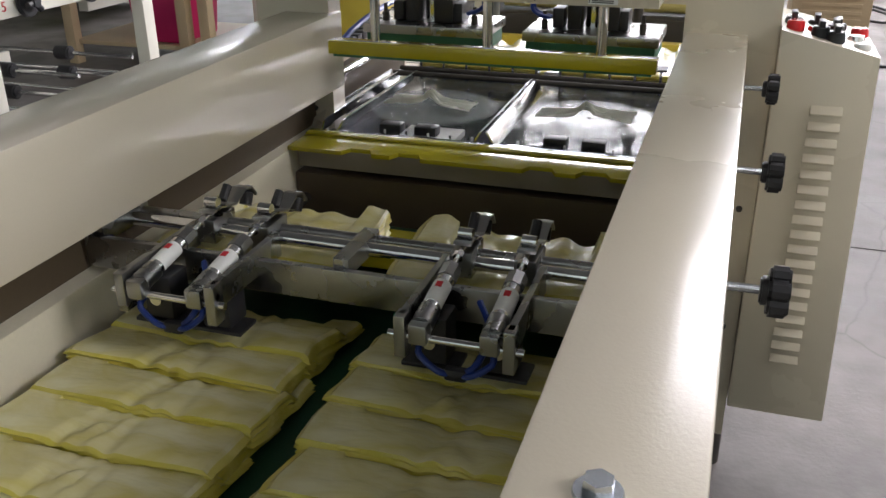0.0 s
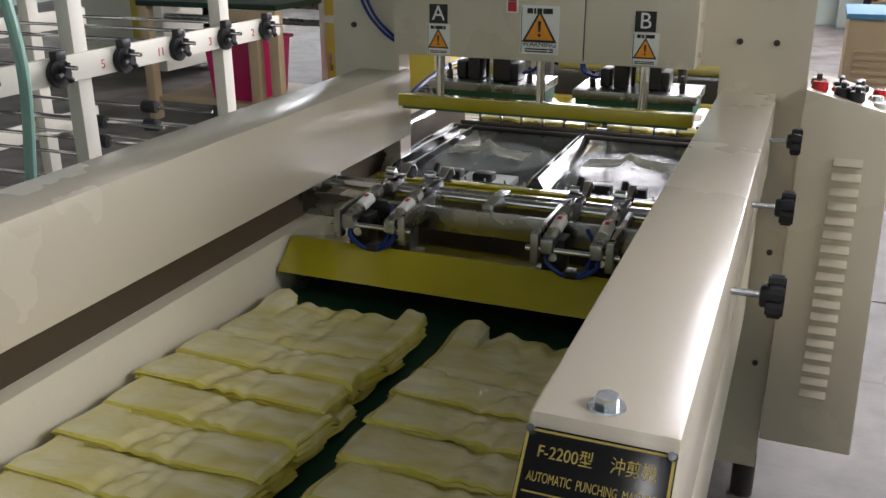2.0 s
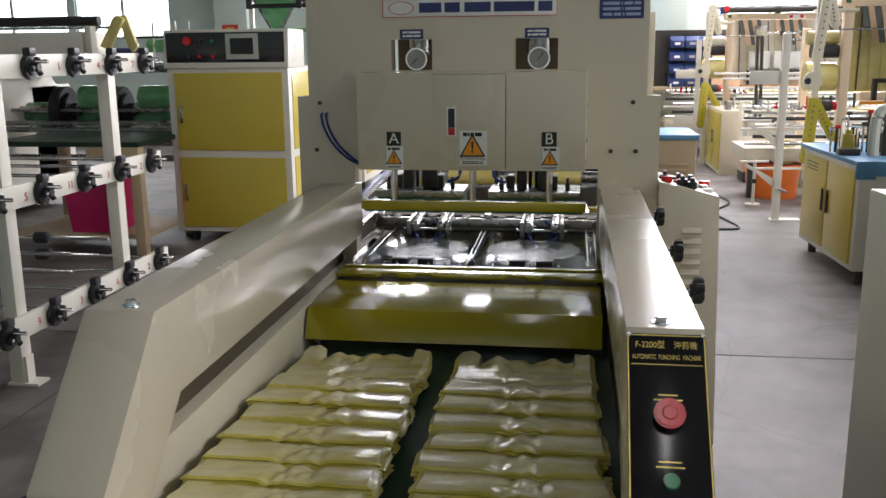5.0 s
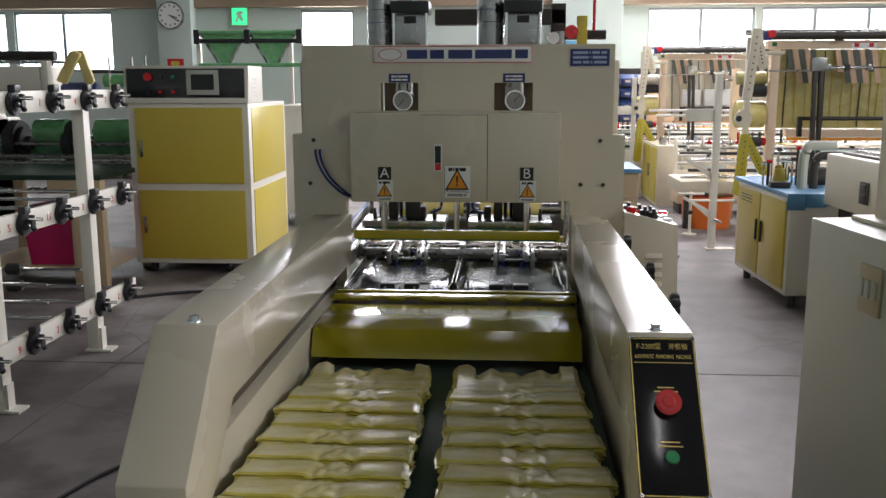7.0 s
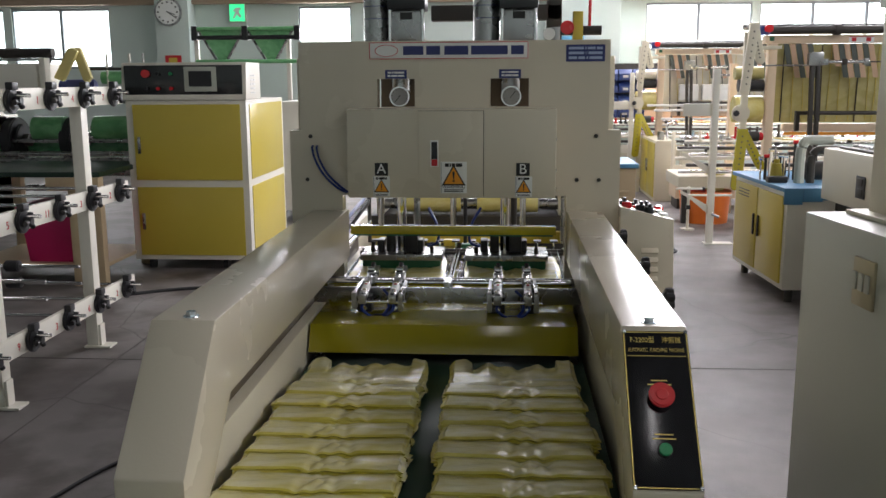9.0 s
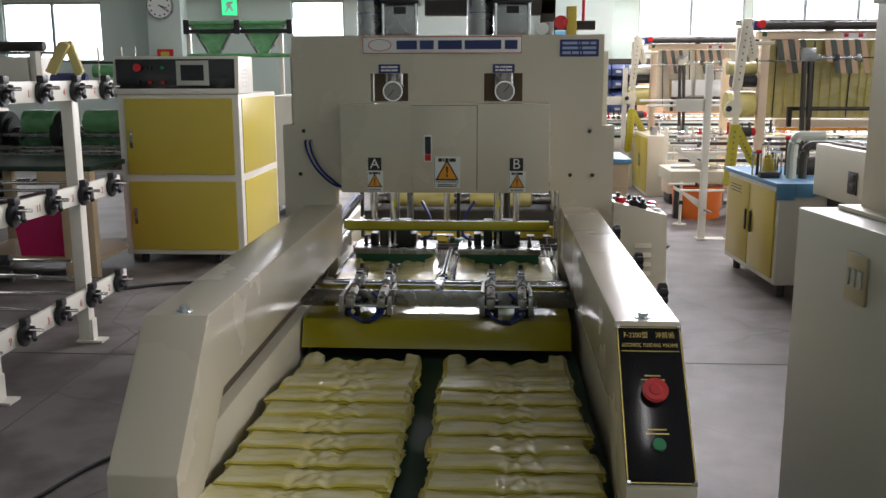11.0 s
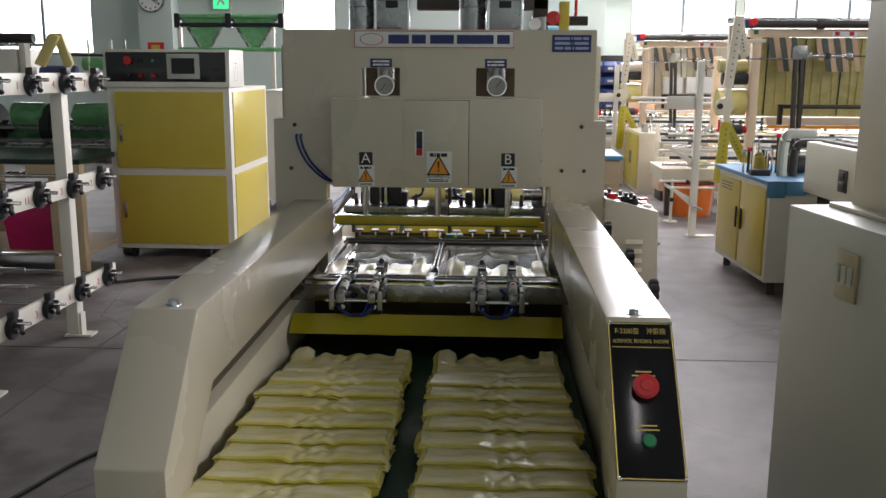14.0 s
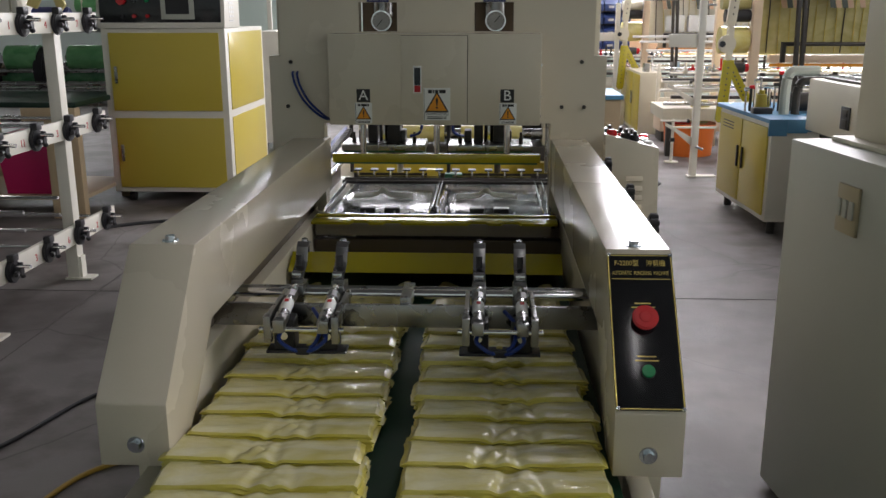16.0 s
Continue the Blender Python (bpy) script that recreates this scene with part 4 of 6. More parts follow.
# ---- bags ----
def sheet_bag(name, w, d, thick, seed, material, label, flat=False):
    """A bundle of folded bags: a creased glossy top with a crumpled middle, a stack of loose film edges round it."""
    rnd = random.Random(seed)
    nx, ny = 64, 20
    off = Vector((rnd.uniform(0, 50), rnd.uniform(0, 50), 0))
    mid = rnd.uniform(0.46, 0.58)
    bm = B()
    grid = []
    for j in range(ny + 1):
        row = []
        v = j / ny
        for i in range(nx + 1):
            u = i / nx
            x = (u - 0.5) * w
            y = v * d
            p = Vector((x * 8, y * 8, 0)) + off
            crumple = math.exp(-((u - mid) / 0.13) ** 2)
            wob = noise.noise(p) * 0.0035 + noise.noise(p * 2.6) * 0.0012
            wob += crumple * (abs(noise.noise(Vector((x * 34 + seed, y * 22, 1.7)))) * 0.011 - 0.005)
            dent = 0.006 * math.exp(-((u - mid + 0.10 - 0.08 * v) / 0.035) ** 2) + 0.005 * math.exp(-((u - mid - 0.12 + 0.05 * v) / 0.03) ** 2)
            if flat:
                z = thick * (0.85 + 0.15 * min(1, v / 0.1)) + wob * 1.2 - dent * 0.6
                if v > 0.5:
                    z += 0.020 * (v - 0.5) * ((1 if u < 0.16 or u > 0.86 else 0.3) + noise.noise(Vector((x * 22, seed, 2)))) * 2
            else:
                # the rounded front lip, then a flat top that dips under the next bundle
                lip = min(1.0, 0.88 + 0.12 * math.sin(min(1, v / 0.14) * math.pi / 2))
                z = thick * (lip - 0.50 * min(1, max(0, (v - 0.58) / 0.1))) + wob - dent * (1 - 0.5 * v)
            edge = min(u, 1 - u)
            z *= min(1.0, 0.88 + edge * 8)
            fy = noise.noise(Vector((x * 9, seed, 3.1))) * 0.0045 + noise.noise(Vector((x * 31, seed, 1.1))) * 0.0012
            by = noise.noise(Vector((x * 14, seed, 8.1))) * 0.009 + (0.026 if u < 0.17 or u > 0.86 else 0)
            y += fy * (1 - v) + by * v
            x += noise.noise(Vector((y * 16, seed, 5.5 if u < 0.5 else 9.5))) * 0.007 * (abs(u - 0.5) * 2) ** 6
            row.append(bm.verts.new((x, y, max(z, 0.004))))
        grid.append(row)
    for j in range(ny):
        for i in range(nx):
            bm.faces.new((grid[j][i], grid[j][i + 1], grid[j + 1][i + 1], grid[j + 1][i]))
    ring = [grid[0][i] for i in range(nx + 1)] + [grid[j][nx] for j in range(1, ny + 1)] + [grid[ny][i] for i in range(nx - 1, -1, -1)] + [grid[j][0] for j in range(ny - 1, 0, -1)]
    prev = ring
    layers = 8
    skirt = []
    for k in range(1, layers + 1):
        f = 1 - k / layers
        shift = rnd.uniform(-0.002, 0.003)
        cur = []
        for n, v in enumerate(ring):
            out = (0.0030 if k % 2 else -0.0012) + 0.0030 * noise.noise(Vector((n * 0.11, k * 3.1, seed))) + shift
            c = Vector((v.co.x, v.co.y - d / 2, 0))
            c = c.normalized() * out if c.length else c
            cur.append(bm.verts.new((v.co.x + c.x * 1.6, v.co.y + c.y, v.co.z * f)))
        m = len(ring)
        for n in range(m):
            skirt.append(bm.faces.new((prev[n], cur[n], cur[(n + 1) % m], prev[(n + 1) % m])))
        prev = cur
    skirt.append(bm.faces.new(prev))
    for f in skirt:
        f.material_index = 1
    crisp = set(ring)
    for e in bm.edges:
        if e.verts[0] in crisp and e.verts[1] in crisp and e.is_boundary is False:
            e.smooth = False
    ob = part(name, bm, material)
    ob.data.materials.append(BAG_EDGE)
    return tagged(ob, label, "bag", "bags on the belt")


LANES = (-0.226, 0.208)
PITCH, BELT_Z = 0.097, 0.7147
stacks = []  # (object, x, y of its front edge after the first step)
BAG_LABEL = "thick folded yellow plastic bag shingled on the green belt"
meshes = [sheet_bag("plastic_bag", 0.352, 0.165, 0.040, 20 + k, BAG, BAG_LABEL) for k in range(6)]
flats = [sheet_bag("plastic_bag", 0.345, 0.20 if k < 2 else 0.34, 0.036 if k < 2 else 0.018, 40 + k, BAG, BAG_LABEL, True) for k in range(4)]
spare = list(meshes)
n = 0
for lane, lx in enumerate(LANES):
    for row in range(12):
        if row == 0:
            ob = flats[lane]
        elif spare:
            ob = spare.pop()
        else:
            ob = tagged(new("plastic_bag", meshes[n % 6].data), BAG_LABEL, "bag", "bags on the belt")
        n += 1
        y = 0.62 - PITCH * row + random.uniform(-0.004, 0.004)
        stacks.append((ob, lx + random.uniform(-0.009, 0.009), y, row, random.uniform(-1.5, 1.5)))
fresh = []  # the pair that is drawn from the bed, cut and laid down
for lx in LANES:
    ob = tagged(flats[2 if lx < 0 else 3], "freshly punched yellow plastic bag drawn from the bed", "bag", "bags on the belt")
    fresh.append((ob, lx))


def scrap(seed):
    """A crumpled bow of pale film: two flared flaps with radiating folds and a pinched knot."""
    bm = B()
    nx, ny = 40, 16
    g = []
    for j in range(ny + 1):
        row = []
        v = j / ny * 2 - 1
        for i in range(nx + 1):
            u = i / nx * 2 - 1
            a = abs(u)
            half = 0.013 + 0.038 * a ** 0.9
            side = seed * 1.7 if u < 0 else seed * 2.9 + 5
            x = u * 0.118 + 0.006 * noise.noise(Vector((v * 2, side, 4)))
            y = v * half * (1 + 0.3 * noise.noise(Vector((side, v * 1.5, 0)))) + 0.022 * a * noise.noise(Vector((side, 3, 7)))
            fold = abs(math.sin(v * 5.5 + side)) * (0.013 - 0.007 * a)
            knot = 0.026 * math.exp(-(u / 0.16) ** 2) * (1 - 0.6 * v * v)
            z = 0.003 + fold + knot + 0.006 * abs(noise.noise(Vector((u * 5, v * 4, seed)))) + 0.006 * max(0, v) * (1 - a)
            row.append(bm.verts.new((x, y, z)))
        g.append(row)
    for j in range(ny):
        for i in range(nx):
            bm.faces.new((g[j][i], g[j][i + 1], g[j + 1][i + 1], g[j + 1][i]))
    bmesh.ops.solidify(bm, geom=bm.faces[:], thickness=0.0015)
    return tagged(part("film_scrap", bm, SCRAP), "crumpled bow-shaped scrap of pale plastic film", "plastic scrap", "film scraps")


old_scraps = [scrap(3), scrap(8)]
new_scraps = [scrap(14), scrap(21)]

# ---- the stand of film rolls ----
RX = -2.30
stand = thing("roll_stand", "ivory steel stand with numbered arms, black tension knobs and chrome rods", "rack")
for y in (2.38, 3.43):
    part("post", box(B(), RX - 0.035, RX + 0.035, y - 0.04, y + 0.04, 0.012, 1.55, 0.004), IVORY, stand)
    part("foot_plate", box(B(), RX - 0.05, RX + 0.11, y - 0.05, y + 0.05, 0.0, 0.012), IVORY, stand)
    part("brace", box(B(), RX + 0.036, RX + 0.05, y - 0.03, y + 0.03, 0.012, 0.14), IVORY, stand)
for x in (-3.6,):
    for y in (2.38, 3.43):
        part("post", box(B(), x - 0.035, x + 0.035, y - 0.04, y + 0.04, 0.0, 1.50, 0.004), IVORY, stand)
NUMS = {1.50: ("1", "4", "7"), 0.905: ("5", "11", "3", "2"), 0.29: ("9", "3", "6", "2")}
for z, nums in NUMS.items():
    arm = part("arm", box(B(), RX + 0.036, RX + 0.062, 1.55, 3.92, z - 0.055, z + 0.055, 0.004), IVORY, stand, "flat ivory arm with red numerals")
    part("arm", box(B(), -3.66, -3.637, 1.55, 3.92, z - 0.055, z + 0.055, 0.004), IVORY, stand)
    for k in range(6):
        y = 3.76 - 0.39 * k
        kb = part("tension_knob", rod(B(), (RX + 0.062, y, z - 0.005), (RX + 0.085, y, z - 0.005), 0.062, 26, None, 0.006), DARK, arm, "round black tension knob")
        bm = rod(B(), (RX + 0.085, y, z - 0.005), (RX + 0.125, y, z - 0.005), 0.022, 14, None, 0.003)
        for ang in (20, 140, 260):
            rod(bm, (RX + 0.11, y, z - 0.005), (RX + 0.11, y + 0.045 * math.sin(radians(ang)), z - 0.005 + 0.045 * math.cos(radians(ang))), 0.011, 8, 0.014)
        box(bm, RX + 0.06, RX + 0.10, y - 0.028, y + 0.028, z + 0.045, z + 0.085, 0.008)
        part("grip", bm, DARK, arm)
        part("rod", rod(B(), (-3.70, y, z + 0.02), (RX + 0.17, y, z + 0.02), 0.0095, 12), CHROME, arm)
        if k < len(nums):
            writing("lettering", nums[-1 - k], 0.055, pose(RX + 0.0625, y - 0.12, z - 0.01, 90, 0, 90), REDP, arm)
for y in (2.9, 3.3):
    for z in (0.42, 0.52):
        part("loose_knob", rod(B(), (-2.75, y, z), (-2.66, y, z), 0.035, 14, None, 0.008), DARK, stand)
        part("lower_rod", rod(B(), (-3.66, y, z), (RX, y, z), 0.01, 10), CHROME, stand)
part("hose", tube(B(), [(RX - 0.1, 1.95, 1.5), (RX + 0.12, 1.9, 1.38), (RX + 0.22, 1.88, 1.0), (RX + 0.2, 1.86, 0.6), (RX + 0.1, 1.9, 0.3)], 0.022, 10), MINT_HOSE, stand, "pale mint hose hanging down")

# ---- yellow control cabinet ----
cab = thing("control_cabinet", "tall ivory control cabinet with yellow doors and black operator panel", "cabinet")
X0, X1, Y0, Y1 = -2.96, -1.945, 5.65, 6.9
part("body", box(B(), X0, X1, Y0 + 0.012, Y1, 0.09, 1.43, 0.006), IVORY, cab)
part("desk", prism(B(), [(Y0 - 0.005, 1.432), (Y0 + 0.03, 1.735), (Y0 + 0.45, 1.735), (Y0 + 0.45, 1.432)], X0 - 0.02, X1 + 0.01, "x", 0.006), IVORY, cab)
op = part("operator_panel", box(B(), X0 + 0.01, X1 - 0.02, Y0 + 0.0, Y0 + 0.012, 1.455, 1.712, 0.002, None), PANEL, cab, "black operator panel with screen and buttons")
part("screen_frame", box(B(), -2.445, -2.175, Y0 - 0.008, Y0 + 0.001, 1.50, 1.70, 0.004), GREY_CAB, op)
part("screen", box(B(), -2.405, -2.215, Y0 - 0.010, Y0 - 0.008, 1.54, 1.665), DARK, op)
for x, z, r, mm in ((-2.765, 1.645, 0.034, RED_BUTTON), (-2.665, 1.645, 0.014, DARK), (-2.555, 1.645, 0.014, GREEN_BUTTON), (-2.765, 1.525, 0.013, DARK), (-2.665, 1.525, 0.014, RED_BUTTON), (-2.555, 1.525, 0.014, RED_BUTTON)):
    part("button", rod(B(), (x, Y0 - 0.025, z), (x, Y0 + 0.001, z), r, 18, None, 0.003), mm, op)
for z0, z1 in ((0.77, 1.395), (0.13, 0.71)):
    d = part("door", box(B(), X0 + 0.06, X1 - 0.05, Y0, Y0 + 0.0115, z0, z1, 0.003), OCHRE, cab, "yellow enamelled door")
    part("handle", box(B(), X0 + 0.09, X0 + 0.115, Y0 - 0.012, Y0 + 0.001, z0 + 0.22, z0 + 0.36, 0.004), STEEL, d)
    part("side_panel", box(B(), X1 - 0.001, X1 + 0.006, Y0 + 0.1, Y1 - 0.06, z0, z1, 0.002), OCHRE, cab)
for j in range(3):
    for i in range(5):
        part("vent_hole", box(B(), X1 + 0.0105, X1 + 0.013, Y0 + 0.14 + j * 0.05, Y0 + 0.17 + j * 0.05, 1.48 + i * 0.035, 1.495 + i * 0.035), WHITE, cab)
for x in (X0 + 0.12, X1 - 0.25, X1 - 0.1):
    for y in (Y0 + 0.1, Y1 - 0.15):
        part("caster", rod(B(), (x - 0.02, y, 0.042), (x + 0.02, y, 0.042), 0.042, 18), DARK, cab)
        part("caster_fork", box(B(), x - 0.03, x + 0.03, y - 0.03, y + 0.03, 0.08, 0.0905, 0.004), STEEL, cab)
cab2 = thing("electrical_cabinet", "ivory cabinet with yellow side panels behind the control cabinet", "cabinet")
part("body", box(B(), -2.4, -1.98, 8.4, 9.6, 0.12, 1.35, 0.006), IVORY, cab2)
part("side_panel", box(B(), -1.981, -1.972, 8.5, 9.5, 0.2, 1.28, 0.002), OCHRE, cab2)
for y in (8.5, 9.5):
    part("caster", rod(B(), (-2.03, y, 0.06), (-1.99, y, 0.06), 0.06, 16), DARK, cab2)
    part("caster", rod(B(), (-2.38, y, 0.06), (-2.34, y, 0.06), 0.06, 16), DARK, cab2)

# ---- film winder on the far side of the roll stand ----
winder = thing("film_winder", "ivory film winding machine with black reel flanges and green film", "machine")
part("end_frame", prism(B(), [(6.3, 0.12), (6.3, 1.75), (6.9, 1.75), (7.4, 1.2), (7.4, 0.12)], -5.05, -4.95, "x", 0.01), IVORY, winder)
part("body", box(B(), -6.8, -4.95, 6.9, 7.6, 0.1, 1.25, 0.01), IVORY, winder)
part("door", box(B(), -6.6, -5.85, 6.888, 6.9, 0.75, 1.2, 0.003), OCHRE, winder)
part("door", box(B(), -5.8, -5.0, 6.888, 6.9, 0.2, 1.2, 0.003), OCHRE, winder)
part("hood", box(B(), -5.7, -4.08, 6.40, 6.95, 1.53, 1.75, 0.02), IVORY, winder, "pale curved hood sheet")
part("hood_post", box(B(), -4.06, -4.0, 6.40, 6.50, 1.44, 1.80, 0.005), IVORY, winder)
part("top_roller", rod(B(), (-5.7, 6.5, 1.845), (-3.96, 6.5, 1.845), 0.045, 18), BLACKSTEEL, winder)
for x in (-5.6, -4.03):
    part("roller_bracket", box(B(), x - 0.025, x + 0.025, 6.46, 6.54, 1.75, 1.845, 0.004), BLACKSTEEL, winder)
part("top_bar", box(B(), -5.7, -3.9, 6.52, 6.58, 1.775, 1.80, 0.004), STEEL, winder)
for x in (-4.50, -3.93):
    f = part("flange", rod(B(), (x - 0.05, 6.70, 1.04), (x + 0.05, 6.70, 1.04), 0.215, 40, None, 0.012), DARK, winder, "black reel flange")
    part("flange_step", rod(B(), (x + 0.05, 6.70, 1.04), (x + 0.09, 6.70, 1.04), 0.15, 32, None, 0.01), DARK, f)
    part("hub", rod(B(), (x + 0.09, 6.70, 1.04), (x + 0.15, 6.70, 1.04), 0.06, 20), BLACKSTEEL, f)
LIGHT_GREEN = film_material("light_green_film", (0.10, 0.34, 0.13), (0.20, 0.50, 0.22), 0.3)
for x0, x1 in ((-4.25, -3.95), (-3.66, -3.30)):
    roll = part("film_roll", rod(B(), (x0, 6.62, 1.15), (x1, 6.62, 1.15), 0.115, 32), LIGHT_GREEN, winder, "roll of light green film")
    part("core", rod(B(), (x0 - 0.05, 6.62, 1.15), (x1 + 0.05, 6.62, 1.15), 0.03, 14), STEEL, roll)
part("film_roll", rod(B(), (-3.62, 6.75, 1.62), (-3.3, 6.75, 1.62), 0.06, 24), LIGHT_GREEN, winder)
part("dark_drum", rod(B(), (-4.95, 6.86, 0.98), (-2.99, 6.86, 0.98), 0.12, 28), GREENFILM, winder)
part("shaft", rod(B(), (-4.95, 6.70, 1.04), (-2.99, 6.70, 1.04), 0.03, 14), STEEL, winder)
for y, z, r in ((6.42, 0.93, 0.022), (6.40, 0.87, 0.026), (6.55, 1.04, 0.018), (6.9, 1.40, 0.028), (6.35, 0.76, 0.03), (6.35, 0.62, 0.03)):
    part("guide_roller", rod(B(), (-4.95, y, z), (-2.99, y, z), r, 14), STEEL, winder)
part("end_frame", box(B(), -2.99, -2.97, 6.95, 7.4, 0.1, 1.42, 0.006), IVORY, winder)
part("top_deck", box(B(), -4.95, -2.97, 6.6, 7.3, 1.42, 1.47, 0.01), STEEL, winder)
part("drive_motor", rod(B(), (-4.02, 6.72, 1.54), (-3.68, 6.72, 1.54), 0.065, 20, None, 0.012), NAVY, winder, "navy blue electric motor")
for k in range(5):
    part("linkage", rod(B(), (-4.35 + 0.07 * k, 6.62, 1.47), (-4.32 + 0.07 * k, 6.62, 1.53 + 0.02 * (k % 3)), 0.016, 8), BLACKSTEEL, winder)
for x in (-3.55, -3.33, -3.2):
    part("thin_post", rod(B(), (x, 6.70, 1.47), (x, 6.70, 1.84), 0.011, 8), (STEEL, IVORY)[x < -3.3], winder)
part("thin_rail", rod(B(), (-3.72, 6.70, 1.70), (-3.1, 6.70, 1.70), 0.012, 8), BLACKSTEEL, winder)
ARCH = mat("pale_yellow_guard", (0.66, 0.56, 0.22), 0.35, vary=0.08, scale=6)
for k, pts in enumerate(([(-3.99, 1.62), (-3.90, 1.585), (-3.74, 1.86), (-3.80, 1.895), (-3.84, 1.88)], [(-3.80, 1.896), (-3.74, 1.896), (-3.65, 1.62), (-3.70, 1.56), (-3.735, 1.60), (-3.80, 1.80)])):
    part("arch_guard", prism(B(), pts, 6.52 + 0.05 * k, 6.57 + 0.05 * k, "y", 0.012), ARCH, winder, "pale yellow arched belt guard")

table = thing("work_table", "tan framed work table with dark green top", "table")
part("tabletop", box(B(), -4.15, -2.93, 5.0, 6.0, 0.86, 0.90, 0.006), TABLE_TOP, table)
part("apron", box(B(), -3.35, -2.93, 4.985, 5.0, 0.76, 0.86, 0.004), WOOD, table)
for x, y in ((-4.1, 5.05), (-3.15, 5.05), (-2.975, 5.05), (-4.1, 5.95), (-2.975, 5.95)):
    part("leg", box(B(), x - 0.04, x + 0.04, y - 0.04, y + 0.04, 0, 0.86, 0.006), WOOD, table)
part("shelf", box(B(), -4.1, -2.95, 5.05, 5.95, 0.14, 0.17, 0.004), WOOD, table)
bin1 = thing("plastic_bin", "magenta plastic bin on the table's lower shelf", "bin")
part("body", prism(B(), [(-3.60, 0.172), (-3.24, 0.172), (-3.19, 0.60), (-3.66, 0.60)], 5.12, 5.6, "y", 0.01), PINK, bin1)
part("rim", box(B(), -3.68, -3.17, 5.10, 5.62, 0.60, 0.625, 0.008), PINK, bin1)

# ---- cabinets, frames and film lines across the aisle ----
yc = thing("base_cabinet", "ivory base cabinet with yellow doors and a blue mat on top", "cabinet", at=pose(2.15, 4.68, 0, 0, 0, 3))
part("body", box(B(), 0, 0.62, 0, 1.17, 0.10, 0.80, 0.006), IVORY, yc)
for y0, y1, hy in ((0.05, 0.575, 0.53), (0.595, 1.12, 0.64)):
    d = part("door", box(B(), -0.014, 0, y0, y1, 0.14, 0.765, 0.003), OCHRE, yc, "yellow enamelled door")
    part("handle", box(B(), -0.026, -0.014, hy - 0.012, hy + 0.012, 0.40, 0.56, 0.003), BLACKSTEEL, d)
    if y0 > 0.4:
        for k in range(3):
            part("vent_slot", box(B(), -0.0165, -0.014, 0.78, 1.04, 0.665 + 0.024 * k, 0.672 + 0.024 * k), BLACKSTEEL, d)
part("blue_mat", box(B(), -0.03, 0.60, -0.012, 1.19, 0.802, 0.832, 0.005), BLUETOP, yc)
for k, (a, b, z) in enumerate(((-0.028, 0.10, 0.715), (0.102, 0.24, 0.735), (0.242, 0.60, 0.745))):
    part("mat_skirt", box(B(), a, b, -0.018 - 0.003 * (k % 2), -0.003, z, 0.83, 0.003), BLUETOP, yc)
for x, y in ((0.08, 0.08), (0.08, 1.08), (0.54, 0.08), (0.54, 1.08)):
    part("foot", rod(B(), (x, y, 0), (x, y, 0.10), 0.03), BLACKSTEEL, yc)

pump = thing("vacuum_pump", "grey pump with bent pipes on the blue mat", "pump", at=pose(2.30, 5.05, 0.832))
for k, (dx, dz) in enumerate(((0.02, 0.30), (0.10, 0.23))):
    part("pipe", tube(B(), [(dx, -0.05, 0), (dx, -0.05, dz * 0.7), (dx + 0.03, -0.05, dz), (dx + 0.10, -0.05, dz + 0.01), (dx + 0.22, -0.05, dz + 0.01)], 0.030 if k else 0.036, 10), (BLACKSTEEL, GREY_CAB)[1 - k], pump, "fat bent rubber pipe")
part("motor", rod(B(), (0.10, 0.12, 0.075), (0.34, 0.12, 0.075), 0.07, 20, None, 0.01), BLACKSTEEL, pump)
part("bottle", rod(B(), (-0.10, 0.10, 0), (-0.10, 0.10, 0.13), 0.05, 16, 0.035), OCHRE, pump)
part("bottle_cap", rod(B(), (-0.10, 0.10, 0.131), (-0.10, 0.10, 0.16), 0.022, 12), OCHRE, pump)
part("base", box(B(), -0.20, -0.06, -0.06, 0.02, 0, 0.045, 0.008), DARK, pump)
rnd = random.Random(31)
for k in range(9):
    x, z = -0.20 + 0.035 * k, 0.16 + rnd.uniform(0, 0.16)
    part("fitting", rod(B(), (x, 0.16, 0.0), (x, 0.16, z), 0.007 + 0.004 * (k % 3), 8), (STEEL, BLACKSTEEL, CHROME)[k % 3], pump)
    part("fitting_head", rod(B(), (x - 0.015, 0.155, z), (x + 0.02, 0.155, z), 0.014, 10), (BLACKSTEEL, CHROME, RED_BUTTON)[(k * 5) % 3 if k % 4 else 1], pump)

TAIL_DARK = mat("grey_tail_film", (0.10, 0.115, 0.10), 0.4, vary=0.12, scale=9)
TAIL_TAN = mat("pinkish_tail_film", (0.62, 0.42, 0.28), 0.4, vary=0.1, scale=9)
WEB = film_material("pale_yellow_web", (0.46, 0.41, 0.15), (0.56, 0.51, 0.24), 0.3)
PEACH = mat("peach_cream_enamel", (0.74, 0.58, 0.42), 0.4, vary=0.07, scale=3, fine=150)


